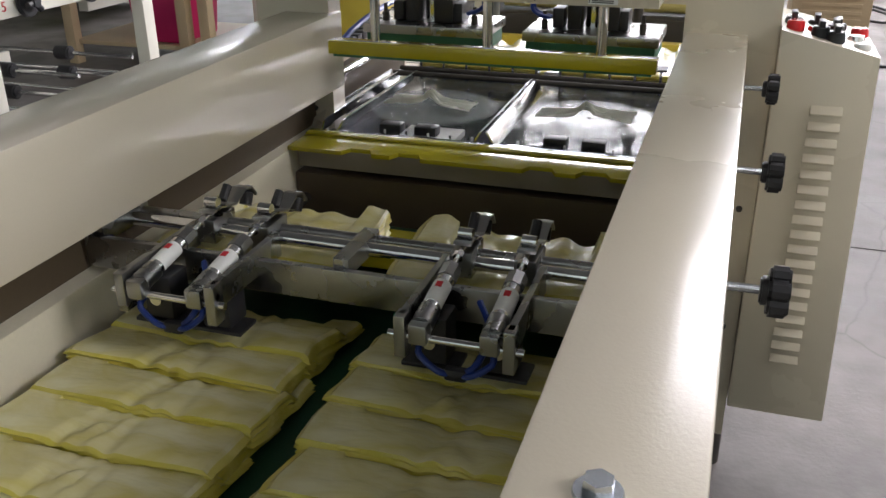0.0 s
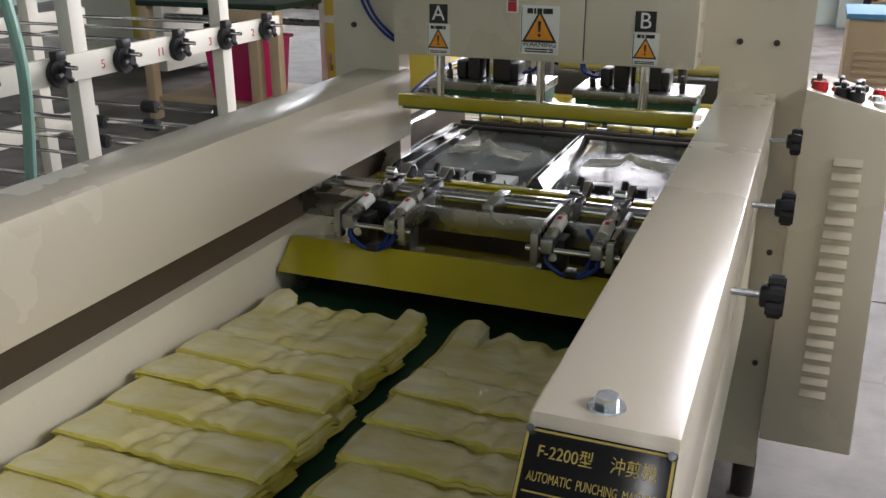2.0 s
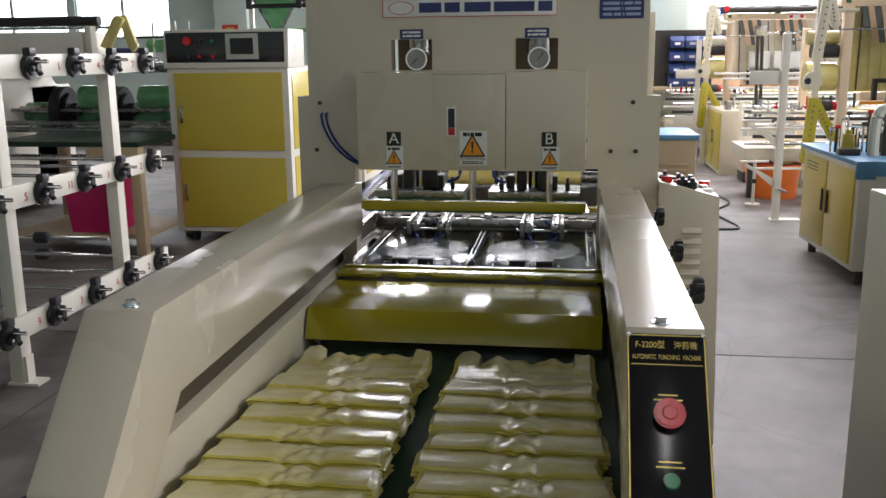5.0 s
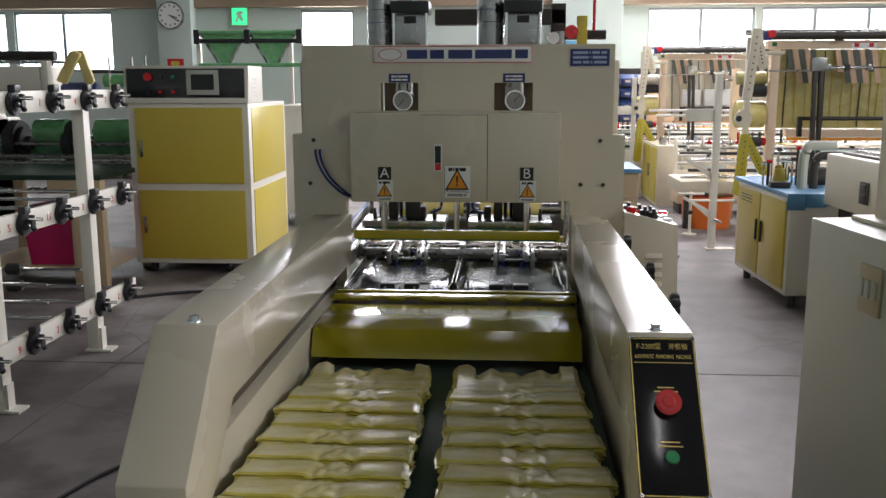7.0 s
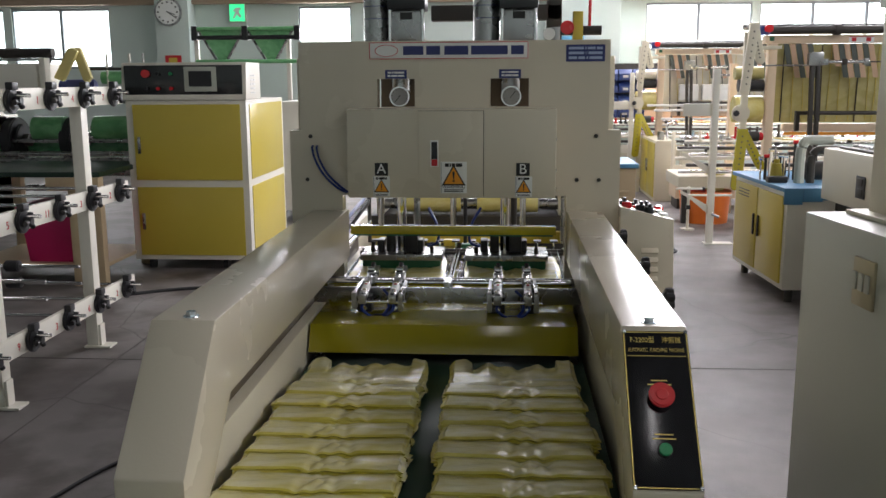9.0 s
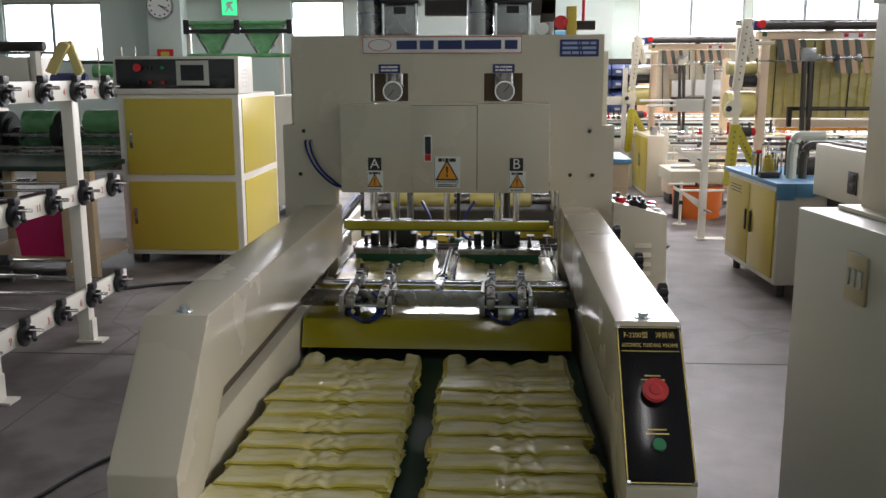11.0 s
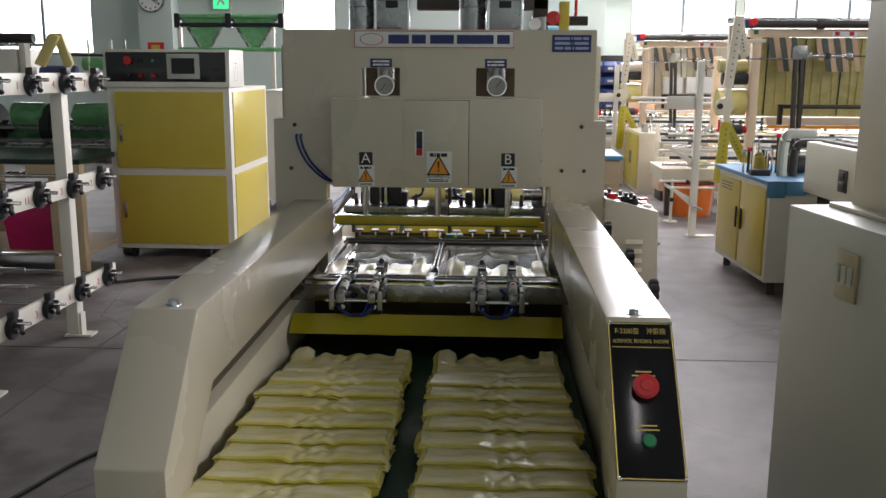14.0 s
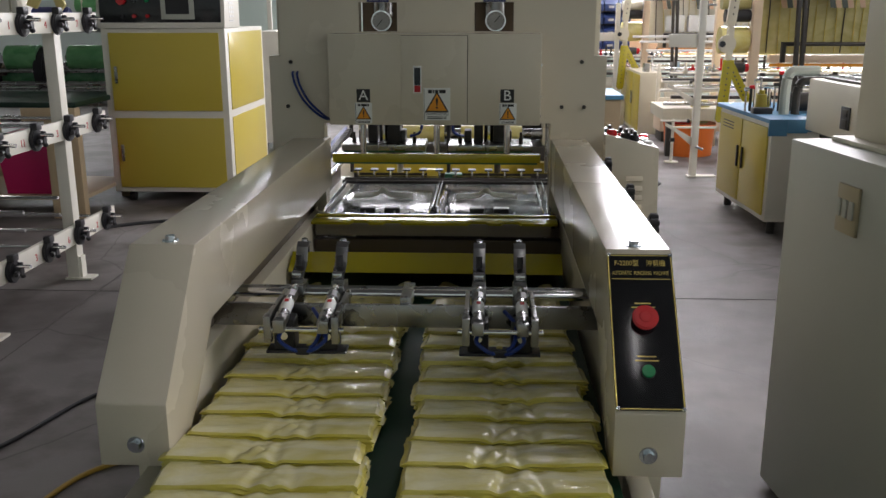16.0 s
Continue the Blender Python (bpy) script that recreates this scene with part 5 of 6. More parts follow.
def film_line(label, ox, oy, film):
    """A film converting line: portal of uprights, idle rollers, slung web with striped tails, drive guards and clutter."""
    t = thing("film_line", label, "machine", at=pose(ox, oy, 0))
    for x, y, z in ((0, 0, 1.92), (1.9, 0, 1.92), (0, 1.5, 1.75), (1.9, 1.5, 1.75)):
        part("upright", box(B(), x - 0.042, x + 0.042, y - 0.05, y + 0.05, 0, z, 0.006), PEACH, t)
    beam = part("top_beam", box(B(), -0.085, 1.98, -0.055, 0.055, 1.92, 2.00, 0.006), PEACH, t)
    notice = part("notice_plate", box(B(), 0.72, 0.96, -0.059, -0.055, 1.925, 1.985), WHITE, beam, "white notice plate with red edge and marks")
    part("edge_line", box(B(), 0.722, 0.958, -0.0605, -0.059, 1.977, 1.983), REDP, notice)
    for x in (0.745, 0.885):
        part("mark", box(B(), x, x + 0.045, -0.0605, -0.059, 1.935, 1.972), REDP, notice)
    part("corner_tag", box(B(), -0.045, 0.0, -0.059, -0.055, 1.945, 1.985), RUBBER, beam)
    for y, z, r, x0, m in ((-0.10, 2.045, 0.038, -0.10, BLACKSTEEL), (0.06, 2.085, 0.03, -0.28, STEEL), (0.30, 2.06, 0.04, -0.1, IVORY)):
        part("idle_roller", rod(B(), (x0, y, z), (1.95, y, z), r, 20), m, t)
    part("roller_clamp", box(B(), -0.16, -0.06, -0.15, -0.06, 2.0, 2.09, 0.01), NAVY, t)
    part("stop_knob", rod(B(), (-0.09, -0.20, 2.06), (-0.09, -0.15, 2.06), 0.04, 16, None, 0.006), RED_BUTTON, t)
    part("collar", rod(B(), (0.55, -0.10, 2.045), (0.62, -0.10, 2.045), 0.052, 20), BLACKSTEEL, t)
    # striped tails of film hanging before the web, in two groups
    k = 0
    for start, count in ((0.10, 5), (0.57, 7), (1.25, 6)):
        for i in range(count):
            x = start + 0.058 * i
            hang = 0.33 if i % 5 else 0.22
            part("striped_tail", prism(B(), [(x, 1.915), (x + 0.052, 1.915), (x + 0.052 + 0.07 * hang / 0.33, 1.915 - hang), (x + 0.07 * hang / 0.33, 1.915 - hang)], -0.035 - 0.004 * (i % 2), -0.031 - 0.004 * (i % 2), "y"), (TAIL_DARK, TAIL_TAN)[k % 2], t)
            k += 1
    part("film_web", prism(B(), [(-0.01, 1.915), (-0.006, 1.915), (0.26, 1.13), (0.256, 1.13)], 0.05, 1.84, "x"), film, t, "slung web of film")
    for i in range(19):
        x = 0.12 + i * 0.092
        lean = 0.07 + 0.05 * ((i * 7) % 5) / 5
        part("film_seam", rod(B(), (x, -0.012, 1.90), (x + lean, 0.245, 1.14), 0.0035 if i % 4 else 0.006, 5), (OCHRE, BLACKSTEEL)[i % 4 == 0], t)
    part("guide_bar", rod(B(), (0.25, -0.10, 1.24), (1.9, -0.10, 1.24), 0.02, 12), BLACKSTEEL, t)
    part("guide_bar_end", box(B(), 0.235, 0.275, -0.13, -0.07, 1.06, 1.26, 0.005), BLACKSTEEL, t)
    part("low_beam", box(B(), 0.22, 1.9, 0.20, 0.30, 1.04, 1.12, 0.006), PEACH, t)
    part("edge_strip", box(B(), 0.22, 1.9, 0.194, 0.2, 1.005, 1.035), ORANGE_SIGN, t)
    part("film_layer", box(B(), 0.22, 1.9, 0.18, 0.5, 0.95, 0.962), YELLOWFILM, t, "flat yellow film running over rollers")
    for i in range(7):
        z = 0.58 + 0.062 * i
        part("roller", rod(B(), (-0.75 + 0.1 * (i % 2), 0.62 + 0.12 * (i % 3), z), (1.95, 0.62 + 0.12 * (i % 3), z), 0.020, 12), (CHROME, BLACKSTEEL, IVORY)[i % 3], t)
    part("bed", box(B(), -0.75, 1.95, 0.6, 1.4, 0.40, 0.53, 0.01), CREAM2, t)
    for x in (-0.65, 0.6, 1.85):
        part("bed_leg", box(B(), x - 0.04, x + 0.04, 0.66, 0.74, 0, 0.40, 0.004), BLACKSTEEL, t)
    # rolls on the end of the frame
    part("film_roll", rod(B(), (-0.33, 0.10, 1.275), (-0.05, 0.10, 1.275), 0.135, 32, None, 0.004), YELLOWFILM, t, "roll of bright yellow film")
    part("black_roller", rod(B(), (-0.30, 0.06, 1.51), (-0.05, 0.06, 1.51), 0.062, 24), DARK, t)
    part("film_roll", rod(B(), (-0.33, 0.10, 1.635), (-0.05, 0.10, 1.635), 0.065, 28), film, t)
    # twin dark uprights before the web
    for dx in (0, 0.058):
        part("slide_post", prism(B(), [(0.30 + dx, 1.80), (0.335 + dx, 1.80), (0.375 + dx, 0.60), (0.335 + dx, 0.60)], -0.27, -0.22, "y", 0.003), BLACKSTEEL, t)
    part("slide_foot", box(B(), 0.28, 0.48, -0.30, -0.16, 0, 0.60, 0.006), CREAM2, t)
    part("slide_head", box(B(), 0.28, 0.42, -0.275, -0.21, 1.70, 1.83, 0.006), STEEL, t)
    cyl = part("air_cylinder", rod(B(), (0.40, -0.25, 1.735), (0.86, -0.25, 1.735), 0.017, 14), CHROME, t)
    part("cylinder_rod", rod(B(), (0.86, -0.25, 1.735), (1.35, -0.25, 1.735), 0.007, 8), BLACKSTEEL, cyl)
    for x in (0.42, 0.60, 0.80):
        part("cylinder_block", box(B(), x, x + 0.045, -0.275, -0.225, 1.705, 1.765, 0.004), (STEEL, BLACKSTEEL)[x == 0.60], cyl)
    part("support_rod", rod(B(), (-0.12, -0.25, 1.705), (0.30, -0.25, 1.705), 0.008, 8), STEEL, t)
    # drive guards: pairs of perforated straps in an upside-down V
    for name, m, apex, feet, w in (("upper_guard", CREAM2, (-0.285, 2.10), ((-0.35, 1.42), (-0.20, 1.72)), 0.045), ("lower_guard", OLIVE, (-0.345, 1.10), ((-0.385, 0.50), (-0.14, 0.70)), 0.05)):
        for q, foot in enumerate(feet):
            g = part(name, prism(B(), [(apex[0] - w, apex[1]), (apex[0] + w, apex[1]), (foot[0] + w, foot[1] + 0.03), (foot[0] + w * 0.5, foot[1]), (foot[0] - w * 0.5, foot[1]), (foot[0] - w, foot[1] + 0.03)], -0.42 + 0.055 * q, -0.37 + 0.055 * q, "y", 0.008), m, t, "perforated belt guard strap")
            for i in range(9):
                f = 0.12 + 0.09 * i
                x, z = apex[0] + (foot[0] - apex[0]) * f, apex[1] + (foot[1] - apex[1]) * f
                part("hole", rod(B(), (x, -0.4225 + 0.055 * q, z), (x, -0.4195 + 0.055 * q, z), 0.008, 8), INK, g)
    part("guard_post", box(B(), -0.36, -0.30, -0.36, -0.30, 0, 2.02, 0.005), CREAM2, t)
    part("guard_tie", box(B(), -0.33, 0.0, -0.34, -0.05, 1.86, 1.89, 0.004), CREAM2, t)
    part("guard_disc", rod(B(), (-0.37, -0.40, 1.25), (-0.37, -0.37, 1.25), 0.085, 24, None, 0.006), CREAM2, t)
    part("guard_knob", rod(B(), (-0.42, -0.43, 1.25), (-0.42, -0.40, 1.25), 0.03, 8, None, 0.004), DARK, t)
    part("drive_motor", rod(B(), (-0.28, -0.28, 1.02), (-0.16, -0.28, 1.02), 0.05, 18, None, 0.008), BLACKSTEEL, t)
    part("motor_cap", rod(B(), (-0.16, -0.28, 1.02), (-0.12, -0.28, 1.02), 0.04, 16, None, 0.006), RED_BUTTON, t)
    rr = random.Random(int(oy * 10))
    for i in range(26):
        x, z, h = -0.70 + 0.075 * i, 0.93 + 0.05 * rr.random(), rr.uniform(0.03, 0.13)
        m = (BLACKSTEEL, STEEL, DARK, RED_BUTTON, CHROME, IVORY, BLACKSTEEL)[rr.randrange(7)]
        b = rod(B(), (x, 0.55, z), (x, 0.55, z + h), rr.uniform(0.008, 0.018), 8)
        box(b, x - 0.022, x + 0.022, 0.53, 0.57, z - 0.03, z, 0.003)
        part("valve", b, m, t)
    part("valve_rail", box(B(), -0.75, 1.9, 0.535, 0.565, 0.885, 0.905, 0.003), STEEL, t)
    part("rail_post", box(B(), 0.52, 0.56, 0.535, 0.6, 0.5, 0.885), STEEL, t)
    return t


film_line("cream film line with a slung yellow web and striped film tails", 2.835, 7.7, WEB)
far_line = film_line("distant cream film line with white packed film over its rollers", 2.40, 11.6, IVORY)
for x0, x1 in ((0.28, 0.55), (0.60, 1.0)):
    part("film_package", box(B(), x0, x1, 0.02, 0.14, 1.27, 1.50, 0.02), WHITE, far_line, "white packed film lying over the rollers")
part("back_panel", box(B(), -0.10, 1.8, 0.75, 0.77, 1.0, 1.50), TAIL_TAN, far_line)
for k, z in enumerate((1.21, 1.14, 1.02)):
    part("pale_roller", rod(B(), (-0.2 + 0.1 * k, -0.15, z), (1.8, -0.15, z), 0.018, 10), WHITE, far_line)
lb = thing("low_conveyor", "low cream conveyor bed on dark feet beside the tub", "conveyor")
part("bed", box(B(), 2.28, 3.3, 9.5, 9.95, 0.13, 0.42, 0.008), PEACH, lb)
for x in (2.36, 3.2):
    part("foot", box(B(), x - 0.05, x + 0.05, 9.52, 9.92, 0, 0.13, 0.004), BLACKSTEEL, lb)
part("side_frame", box(B(), 2.30, 2.34, 9.96, 10.0, 0.1, 0.92, 0.004), IVORY, lb)
part("rail", box(B(), 2.34, 3.3, 9.965, 9.995, 0.44, 0.50, 0.004), IVORY, lb)
mb = thing("machine_body", "cream machine housing with a black switch plate", "machine", at=pose(2.345, 4.6, 0, 0, 0, 3.5))
part("body", box(B(), 0, 1.1, -1.4, 0, 0.77, 1.118, 0.012), CREAM2, mb)
sp = part("switch_plate", box(B(), -0.008, 0, -0.66, -0.54, 0.845, 0.985, 0.003), DARK, mb)
for k in range(2):
    part("switch", box(B(), -0.014, -0.008, -0.635, -0.565, 0.862 + 0.062 * k, 0.907 + 0.062 * k, 0.003), BLACKSTEEL, sp)
for k in range(4):
    part("top_rail", box(B(), 0.06 + 0.09 * k, 0.10 + 0.09 * k, -1.3, -0.1, 1.1185, 1.135 + 0.012 * (k % 2), 0.004), (BLACKSTEEL, STEEL)[k % 2], mb)
part("plinth", box(B(), 0.08, 1.0, -1.35, -0.06, 0, 0.769, 0.004), BLACKSTEEL, mb)


def film_post(label, x, y, top, arms):
    """An upright post on a foot, with gusset arms and pairs of slender rods for film."""
    p = thing("film_post", label, "stand", "film posts in the aisle", pose(x, y, 0))
    part("upright", box(B(), -0.032, 0.032, -0.032, 0.032, 0.012, top, 0.005), IVORY, p)
    part("foot", box(B(), -0.05, 0.22, -0.06, 0.06, 0, 0.012, 0.002), IVORY, p)
    for z, gusset in arms:
        if gusset:
            part("arm", prism(B(), [(-0.29, z - 0.015), (-0.032, z - 0.16), (-0.032, z - 0.24), (-0.20, z - 0.10), (-0.29, z - 0.05)], -0.008, 0.008, "y", 0.002), IVORY, p)
            part("rod", rod(B(), (-0.34, -0.03, z), (-0.09, -0.03, z), 0.011, 10), IVORY, p)
            part("rod", rod(B(), (-0.22, 0.08, z - 0.075), (0.22, 0.08, z - 0.075), 0.011, 10), IVORY, p)
            part("rod_end", rod(B(), (-0.09, -0.03, z), (-0.065, -0.03, z), 0.018, 10), BLACKSTEEL, p)
        else:
            part("arm", box(B(), -0.30, -0.032, -0.01, 0.01, z - 0.07, z + 0.05, 0.004), IVORY, p)
    part("pin", rod(B(), (0.032, 0, top - 0.06), (0.12, 0, top - 0.06), 0.010, 10), STEEL, p)
    part("bolt", rod(B(), (0, -0.06, 0.30), (0.07, -0.06, 0.27), 0.012, 10), STEEL, p)
    return p


film_post("ivory upright post with gusset arms for film rods", 2.17, 7.1, 1.674, ((1.30, False), (0.91, True), (0.54, True)))
film_post("distant ivory post with short side arms", 2.03, 11.8, 1.67, ((1.21, False), (0.576, False), (0.42, True)))
pole = thing("floor_pole", "thin ivory pole with a black clamp on a round foot", "stand", at=pose(2.13, 7.95, 0))
part("foot", rod(B(), (0, 0, 0), (0, 0, 0.012), 0.075, 24), IVORY, pole)
part("tube", rod(B(), (0, 0, 0.012), (0, 0, 0.46), 0.016, 12), IVORY, pole)
part("clamp", box(B(), -0.022, 0.022, -0.024, 0.024, 0.22, 0.262, 0.004), DARK, pole)
side = thing("side_cabinet", "cream floor cabinet with yellow doors beside the film line", "cabinet")
part("body", box(B(), 2.135, 2.40, 10.2, 11.4, 0.0, 0.79, 0.006), CREAM2, side)
for y0, y1 in ((10.24, 10.79), (10.81, 11.36)):
    door = part("door", box(B(), 2.123, 2.135, y0, y1, 0.05, 0.76, 0.003), OCHRE, side, "yellow enamelled door")
    part("handle", box(B(), 2.110, 2.123, 10.74 if y0 < 10.5 else 10.84, 10.76 if y0 < 10.5 else 10.86, 0.35, 0.52, 0.003), STEEL, door)
part("top_block", box(B(), 2.20, 2.27, 10.35, 10.5, 0.79, 0.90, 0.006), STEEL, side)
part("bent_pipe", tube(B(), [(2.32, 10.4, 0.79), (2.31, 10.4, 0.95), (2.38, 10.4, 1.03), (2.45, 10.4, 0.98)], 0.015, 8), CHROME, side)
tub = thing("round_tub", "orange plastic tub holding a yellow bag", "tub", at=pose(2.43, 8.55, 0))
shell = rod(B(), (0, 0, 0), (0, 0, 0.34), 0.255, 40, 0.28)
part("body", shell, ORANGE, tub)
part("rim", rod(B(), (0, 0, 0.325), (0, 0, 0.352), 0.288, 40, None, 0.006), ORANGE, tub)
part("red_lid", box(B(), -0.24, -0.02, -0.16, 0.05, 0.353, 0.375, 0.008), RED_BUTTON, tub)
part("liner", rod(B(), (0.10, 0.0, 0.353), (0.10, 0.0, 0.60), 0.12, 24, 0.105, 0.02), YELLOWFILM, tub, "tied yellow film bag")
bench = thing("shelf_bench", "tan steel shelf bench with a dark back panel", "shelf")
for x in (1.30, 2.62):
    for y in (12.5, 13.1):
        part("post", box(B(), x - 0.03, x + 0.03, y - 0.03, y + 0.03, 0, 1.85), WOOD, bench)
for z in (0.45, 0.98):
    part("shelf", box(B(), 1.27, 2.65, 12.47, 13.13, z - 0.03, z + 0.01), WOOD, bench)
part("back_panel", box(B(), 1.33, 2.59, 12.9, 12.92, 0.99, 1.82), BLACKSTEEL, bench)
for k in range(16):
    x, z = 1.72 + 0.215 * (k % 4), 0.993 + 0.19 * (k // 4)
    pb = tagged(part("part_bin", prism(B(), [(12.58, 0), (12.86, 0), (12.86, 0.165), (12.70, 0.165), (12.58, 0.10)], 0, 0.20, "x", 0.006), BLUEBIN, None, "", pose(x, 0, z)), "dark blue open-fronted plastic part bin", "bin", "part bins on the bench")
    part("bin_label", box(B(), 0.06, 0.14, 12.577, 12.5795, 0.04, 0.075), (WHITE, DIAL)[k % 2], pb)
eb = thing("electric_box", "blue wall-mounted electric box with hanging cables", "electric box")
part("body", box(B(), 1.05, 1.42, WIN_Y - 0.55, WIN_Y - 0.352, 1.75, 2.25, 0.01), mat("light_blue_enamel", (0.12, 0.36, 0.55), 0.4), eb)
part("mark", rod(B(), (1.23, WIN_Y - 0.556, 2.05), (1.23, WIN_Y - 0.55, 2.05), 0.05, 16), OCHRE, eb)
for k in range(4):
    part("cable", tube(B(), [(1.1 + 0.1 * k, WIN_Y - 0.45, 1.75), (1.05 + 0.13 * k, WIN_Y - 0.5, 1.5), (1.2 + 0.1 * k, WIN_Y - 0.45, 0.9), (1.2, WIN_Y - 0.5, 0.25)], 0.02, 6), CABLE, eb)
dc = thing("welding_cart", "tan louvred power unit standing on the floor", "machine")
part("body", box(B(), 0.82, 1.32, 6.2, 6.9, 0.02, 0.82, 0.01), WOOD, dc)
for k in range(7):
    part("louvre", box(B(), 0.88, 1.26, 6.19, 6.2, 0.30 + 0.05 * k, 0.325 + 0.05 * k, 0.003), WOOD, dc)
for x in (0.86, 1.28):
    part("skid", box(B(), x - 0.03, x + 0.03, 6.22, 6.88, 0, 0.02), BLACKSTEEL, dc)
part("tray", box(B(), 0.80, 1.34, 6.18, 6.92, 0.822, 0.86, 0.006), BLUETOP, dc)

# ---- grey cabinet beside the aisle ----
gm = pose(1.115, 1.13, 0, 0, 0, 7)
gc = thing("switch_cabinet", "grey-green steel cabinet with a wall switch plate on its side", "cabinet", at=gm)
part("body", box(B(), 0, 0.9, -1.5, 0, 0.02, 1.175, 0.006), GREY_CAB, gc)
part("plinth", box(B(), 0.03, 0.87, -1.47, -0.03, 0, 0.02), BLACKSTEEL, gc)
sp = part("switch_plate", box(B(), -0.010, 0, -0.44, -0.33, 0.965, 1.10, 0.004), mat("brass_plate", (0.42, 0.38, 0.26), 0.35, 0.6), gc, "three-gang brass switch plate")
for k in range(3):
    part("switch", box(B(), -0.016, -0.010, -0.425 + 0.033 * k, -0.403 + 0.033 * k, 1.01, 1.06, 0.003), GREY_CAB, sp)
part("column", box(B(), 0.15, 0.55, -0.50, -0.09, 1.178, 3.2, 0.006), CREAM2, gc)
part("column_foot", box(B(), 0.10, 0.60, -0.55, -0.05, 1.175, 1.190, 0.004), CREAM2, gc)
jb = part("junction_box", box(B(), 0.112, 0.149, -0.46, -0.13, 1.78, 2.15, 0.005), GREY_CAB, gc, "grey junction box bolted to the column")
for y in (-0.42, -0.17):
    for z in (1.82, 2.10):
        part("screw", rod(B(), (0.105, y, z), (0.112, y, z), 0.012, 10), ZINC, jb)

# ---- on the far wall ----
ck = thing("wall_clock", "round white wall clock with a steel rim", "clock")
CY = WIN_Y - 0.352
part("rim", rod(B(), (-5.30, CY - 0.05, 2.69), (-5.30, CY, 2.69), 0.225, 40, None, 0.01), STEEL, ck)
part("face", rod(B(), (-5.30, CY - 0.056, 2.69), (-5.30, CY - 0.05, 2.69), 0.195, 40), WHITE, ck)
part("hour_pointer", box(B(), -0.008, 0.008, -0.062, -0.058, -0.02, 0.13, 0, pose(-5.30, CY, 2.69, 0, 110)), INK, ck)
part("minute_pointer", box(B(), -0.006, 0.006, -0.0665, -0.0625, -0.02, 0.18, 0, pose(-5.30, CY, 2.69, 0, 125)), INK, ck)
for k in range(12):
    part("hour_mark", box(B(), -0.012, 0.012, -0.060, -0.056, 0.145, 0.17, 0, pose(-5.30, CY, 2.69, 0, 30 * k)), INK, ck)
ex = thing("exit_sign", "green lit exit sign with a white running arrow shape", "sign")
part("case", box(B(), -4.39, -4.10, WIN_Y - 0.08, WIN_Y - 0.002, 2.53, 2.85, 0.01), GREY_CAB, ex)
part("face", box(B(), -4.37, -4.12, WIN_Y - 0.09, WIN_Y - 0.081, 2.555, 2.825), EXIT, ex)
part("symbol", prism(B(), [(-4.32, 2.60), (-4.29, 2.60), (-4.25, 2.67), (-4.20, 2.61), (-4.17, 2.62), (-4.22, 2.72), (-4.17, 2.74), (-4.19, 2.77), (-4.26, 2.77), (-4.31, 2.72), (-4.29, 2.70), (-4.26, 2.73)], WIN_Y - 0.094, WIN_Y - 0.0905, "y"), WHITE, ex)
ps = tagged(part("wall_poster", box(B(), -5.40, -5.13, CY - 0.01, CY - 0.001, 1.80, 2.0), REDP), "small red and yellow printed poster", "poster")
part("print", box(B(), -5.34, -5.2, CY - 0.0125, CY - 0.0102, 1.84, 1.96), OCHRE, ps)
rp = tagged(part("wall_banner", box(B(), 0.92, 1.06, CY - 0.01, CY - 0.001, 1.8, 2.45), REDP), "upright red banner with white characters", "banner")
part("caption_bar", bars(B(), 0.94, 1.04, 1.85, 2.4, CY - 0.0102, 5, 0.35, 1, 4), WHITE, rp)
hop = thing("film_hopper", "tall white frame with two green triangular film formers", "machine")
HY = 11.5
for x in (-4.3, -2.95):
    part("post", box(B(), x - 0.03, x + 0.03, HY - 0.03, HY + 0.03, 0, 2.33, 0.004), IVORY, hop)
for xc in (-3.92, -3.2):
    part("former", prism(B(), [(xc - 0.32, 2.30), (xc + 0.32, 2.30), (xc + 0.05, 1.88), (xc - 0.05, 1.88)], HY - 0.05, HY - 0.04, "y"), LIGHT_GREEN, hop, "green triangular film former")
    for s in (-1, 1):
        part("former_edge", rod(B(), (xc + s * 0.33, HY - 0.06, 2.3), (xc + s * 0.06, HY - 0.06, 1.85), 0.018, 8), STEEL, hop)
for z in (2.32, 2.20, 1.86):
    part("roller", rod(B(), (-4.3, HY - 0.07, z), (-2.8, HY - 0.07, z), 0.03, 12), (LIGHT_GREEN, DARK, DARK)[int(z * 100) % 3], hop)
for x in (-4.3, -3.56, -2.8):
    part("bracket", box(B(), x - 0.04, x + 0.04, HY - 0.12, HY - 0.02, 2.16, 2.36, 0.006), DARK, hop)

# ---- cables on the floor ----
def cable(pts, r, material, label):
    return tagged(part("floor_cable", tube(B(), pts, r, 8, 8), material), label, "cable")


cable([(0.85, 2.4, 0.009), (1.1, 6.2, 0.009), (1.52, 6.52, 0.009), (1.78, 6.66, 0.009), (1.68, 7.4, 0.009), (1.92, 8.1, 0.009), (1.64, 9.0, 0.009), (1.4, 8.6, 0.009), (1.7, 8.3, 0.009), (1.85, 8.8, 0.009), (1.3, 9.8, 0.009)], 0.012, CABLE, "black cable lying in loops on the floor")
cable([(-0.62, 4.9, 0.01), (-1.5, 5.0, 0.01), (-2.22, 4.94, 0.01), (-2.66, 4.7, 0.01)], 0.013, CABLE, "black cable lying across the floor")
cable([(-0.62, 2.4, 0.008), (-1.2, 2.05, 0.008), (-1.46, 1.7, 0.008), (-1.61, 1.24, 0.008), (-1.9, 0.7, 0.008)], 0.0085, CABLE, "thin black cable lying on the floor")
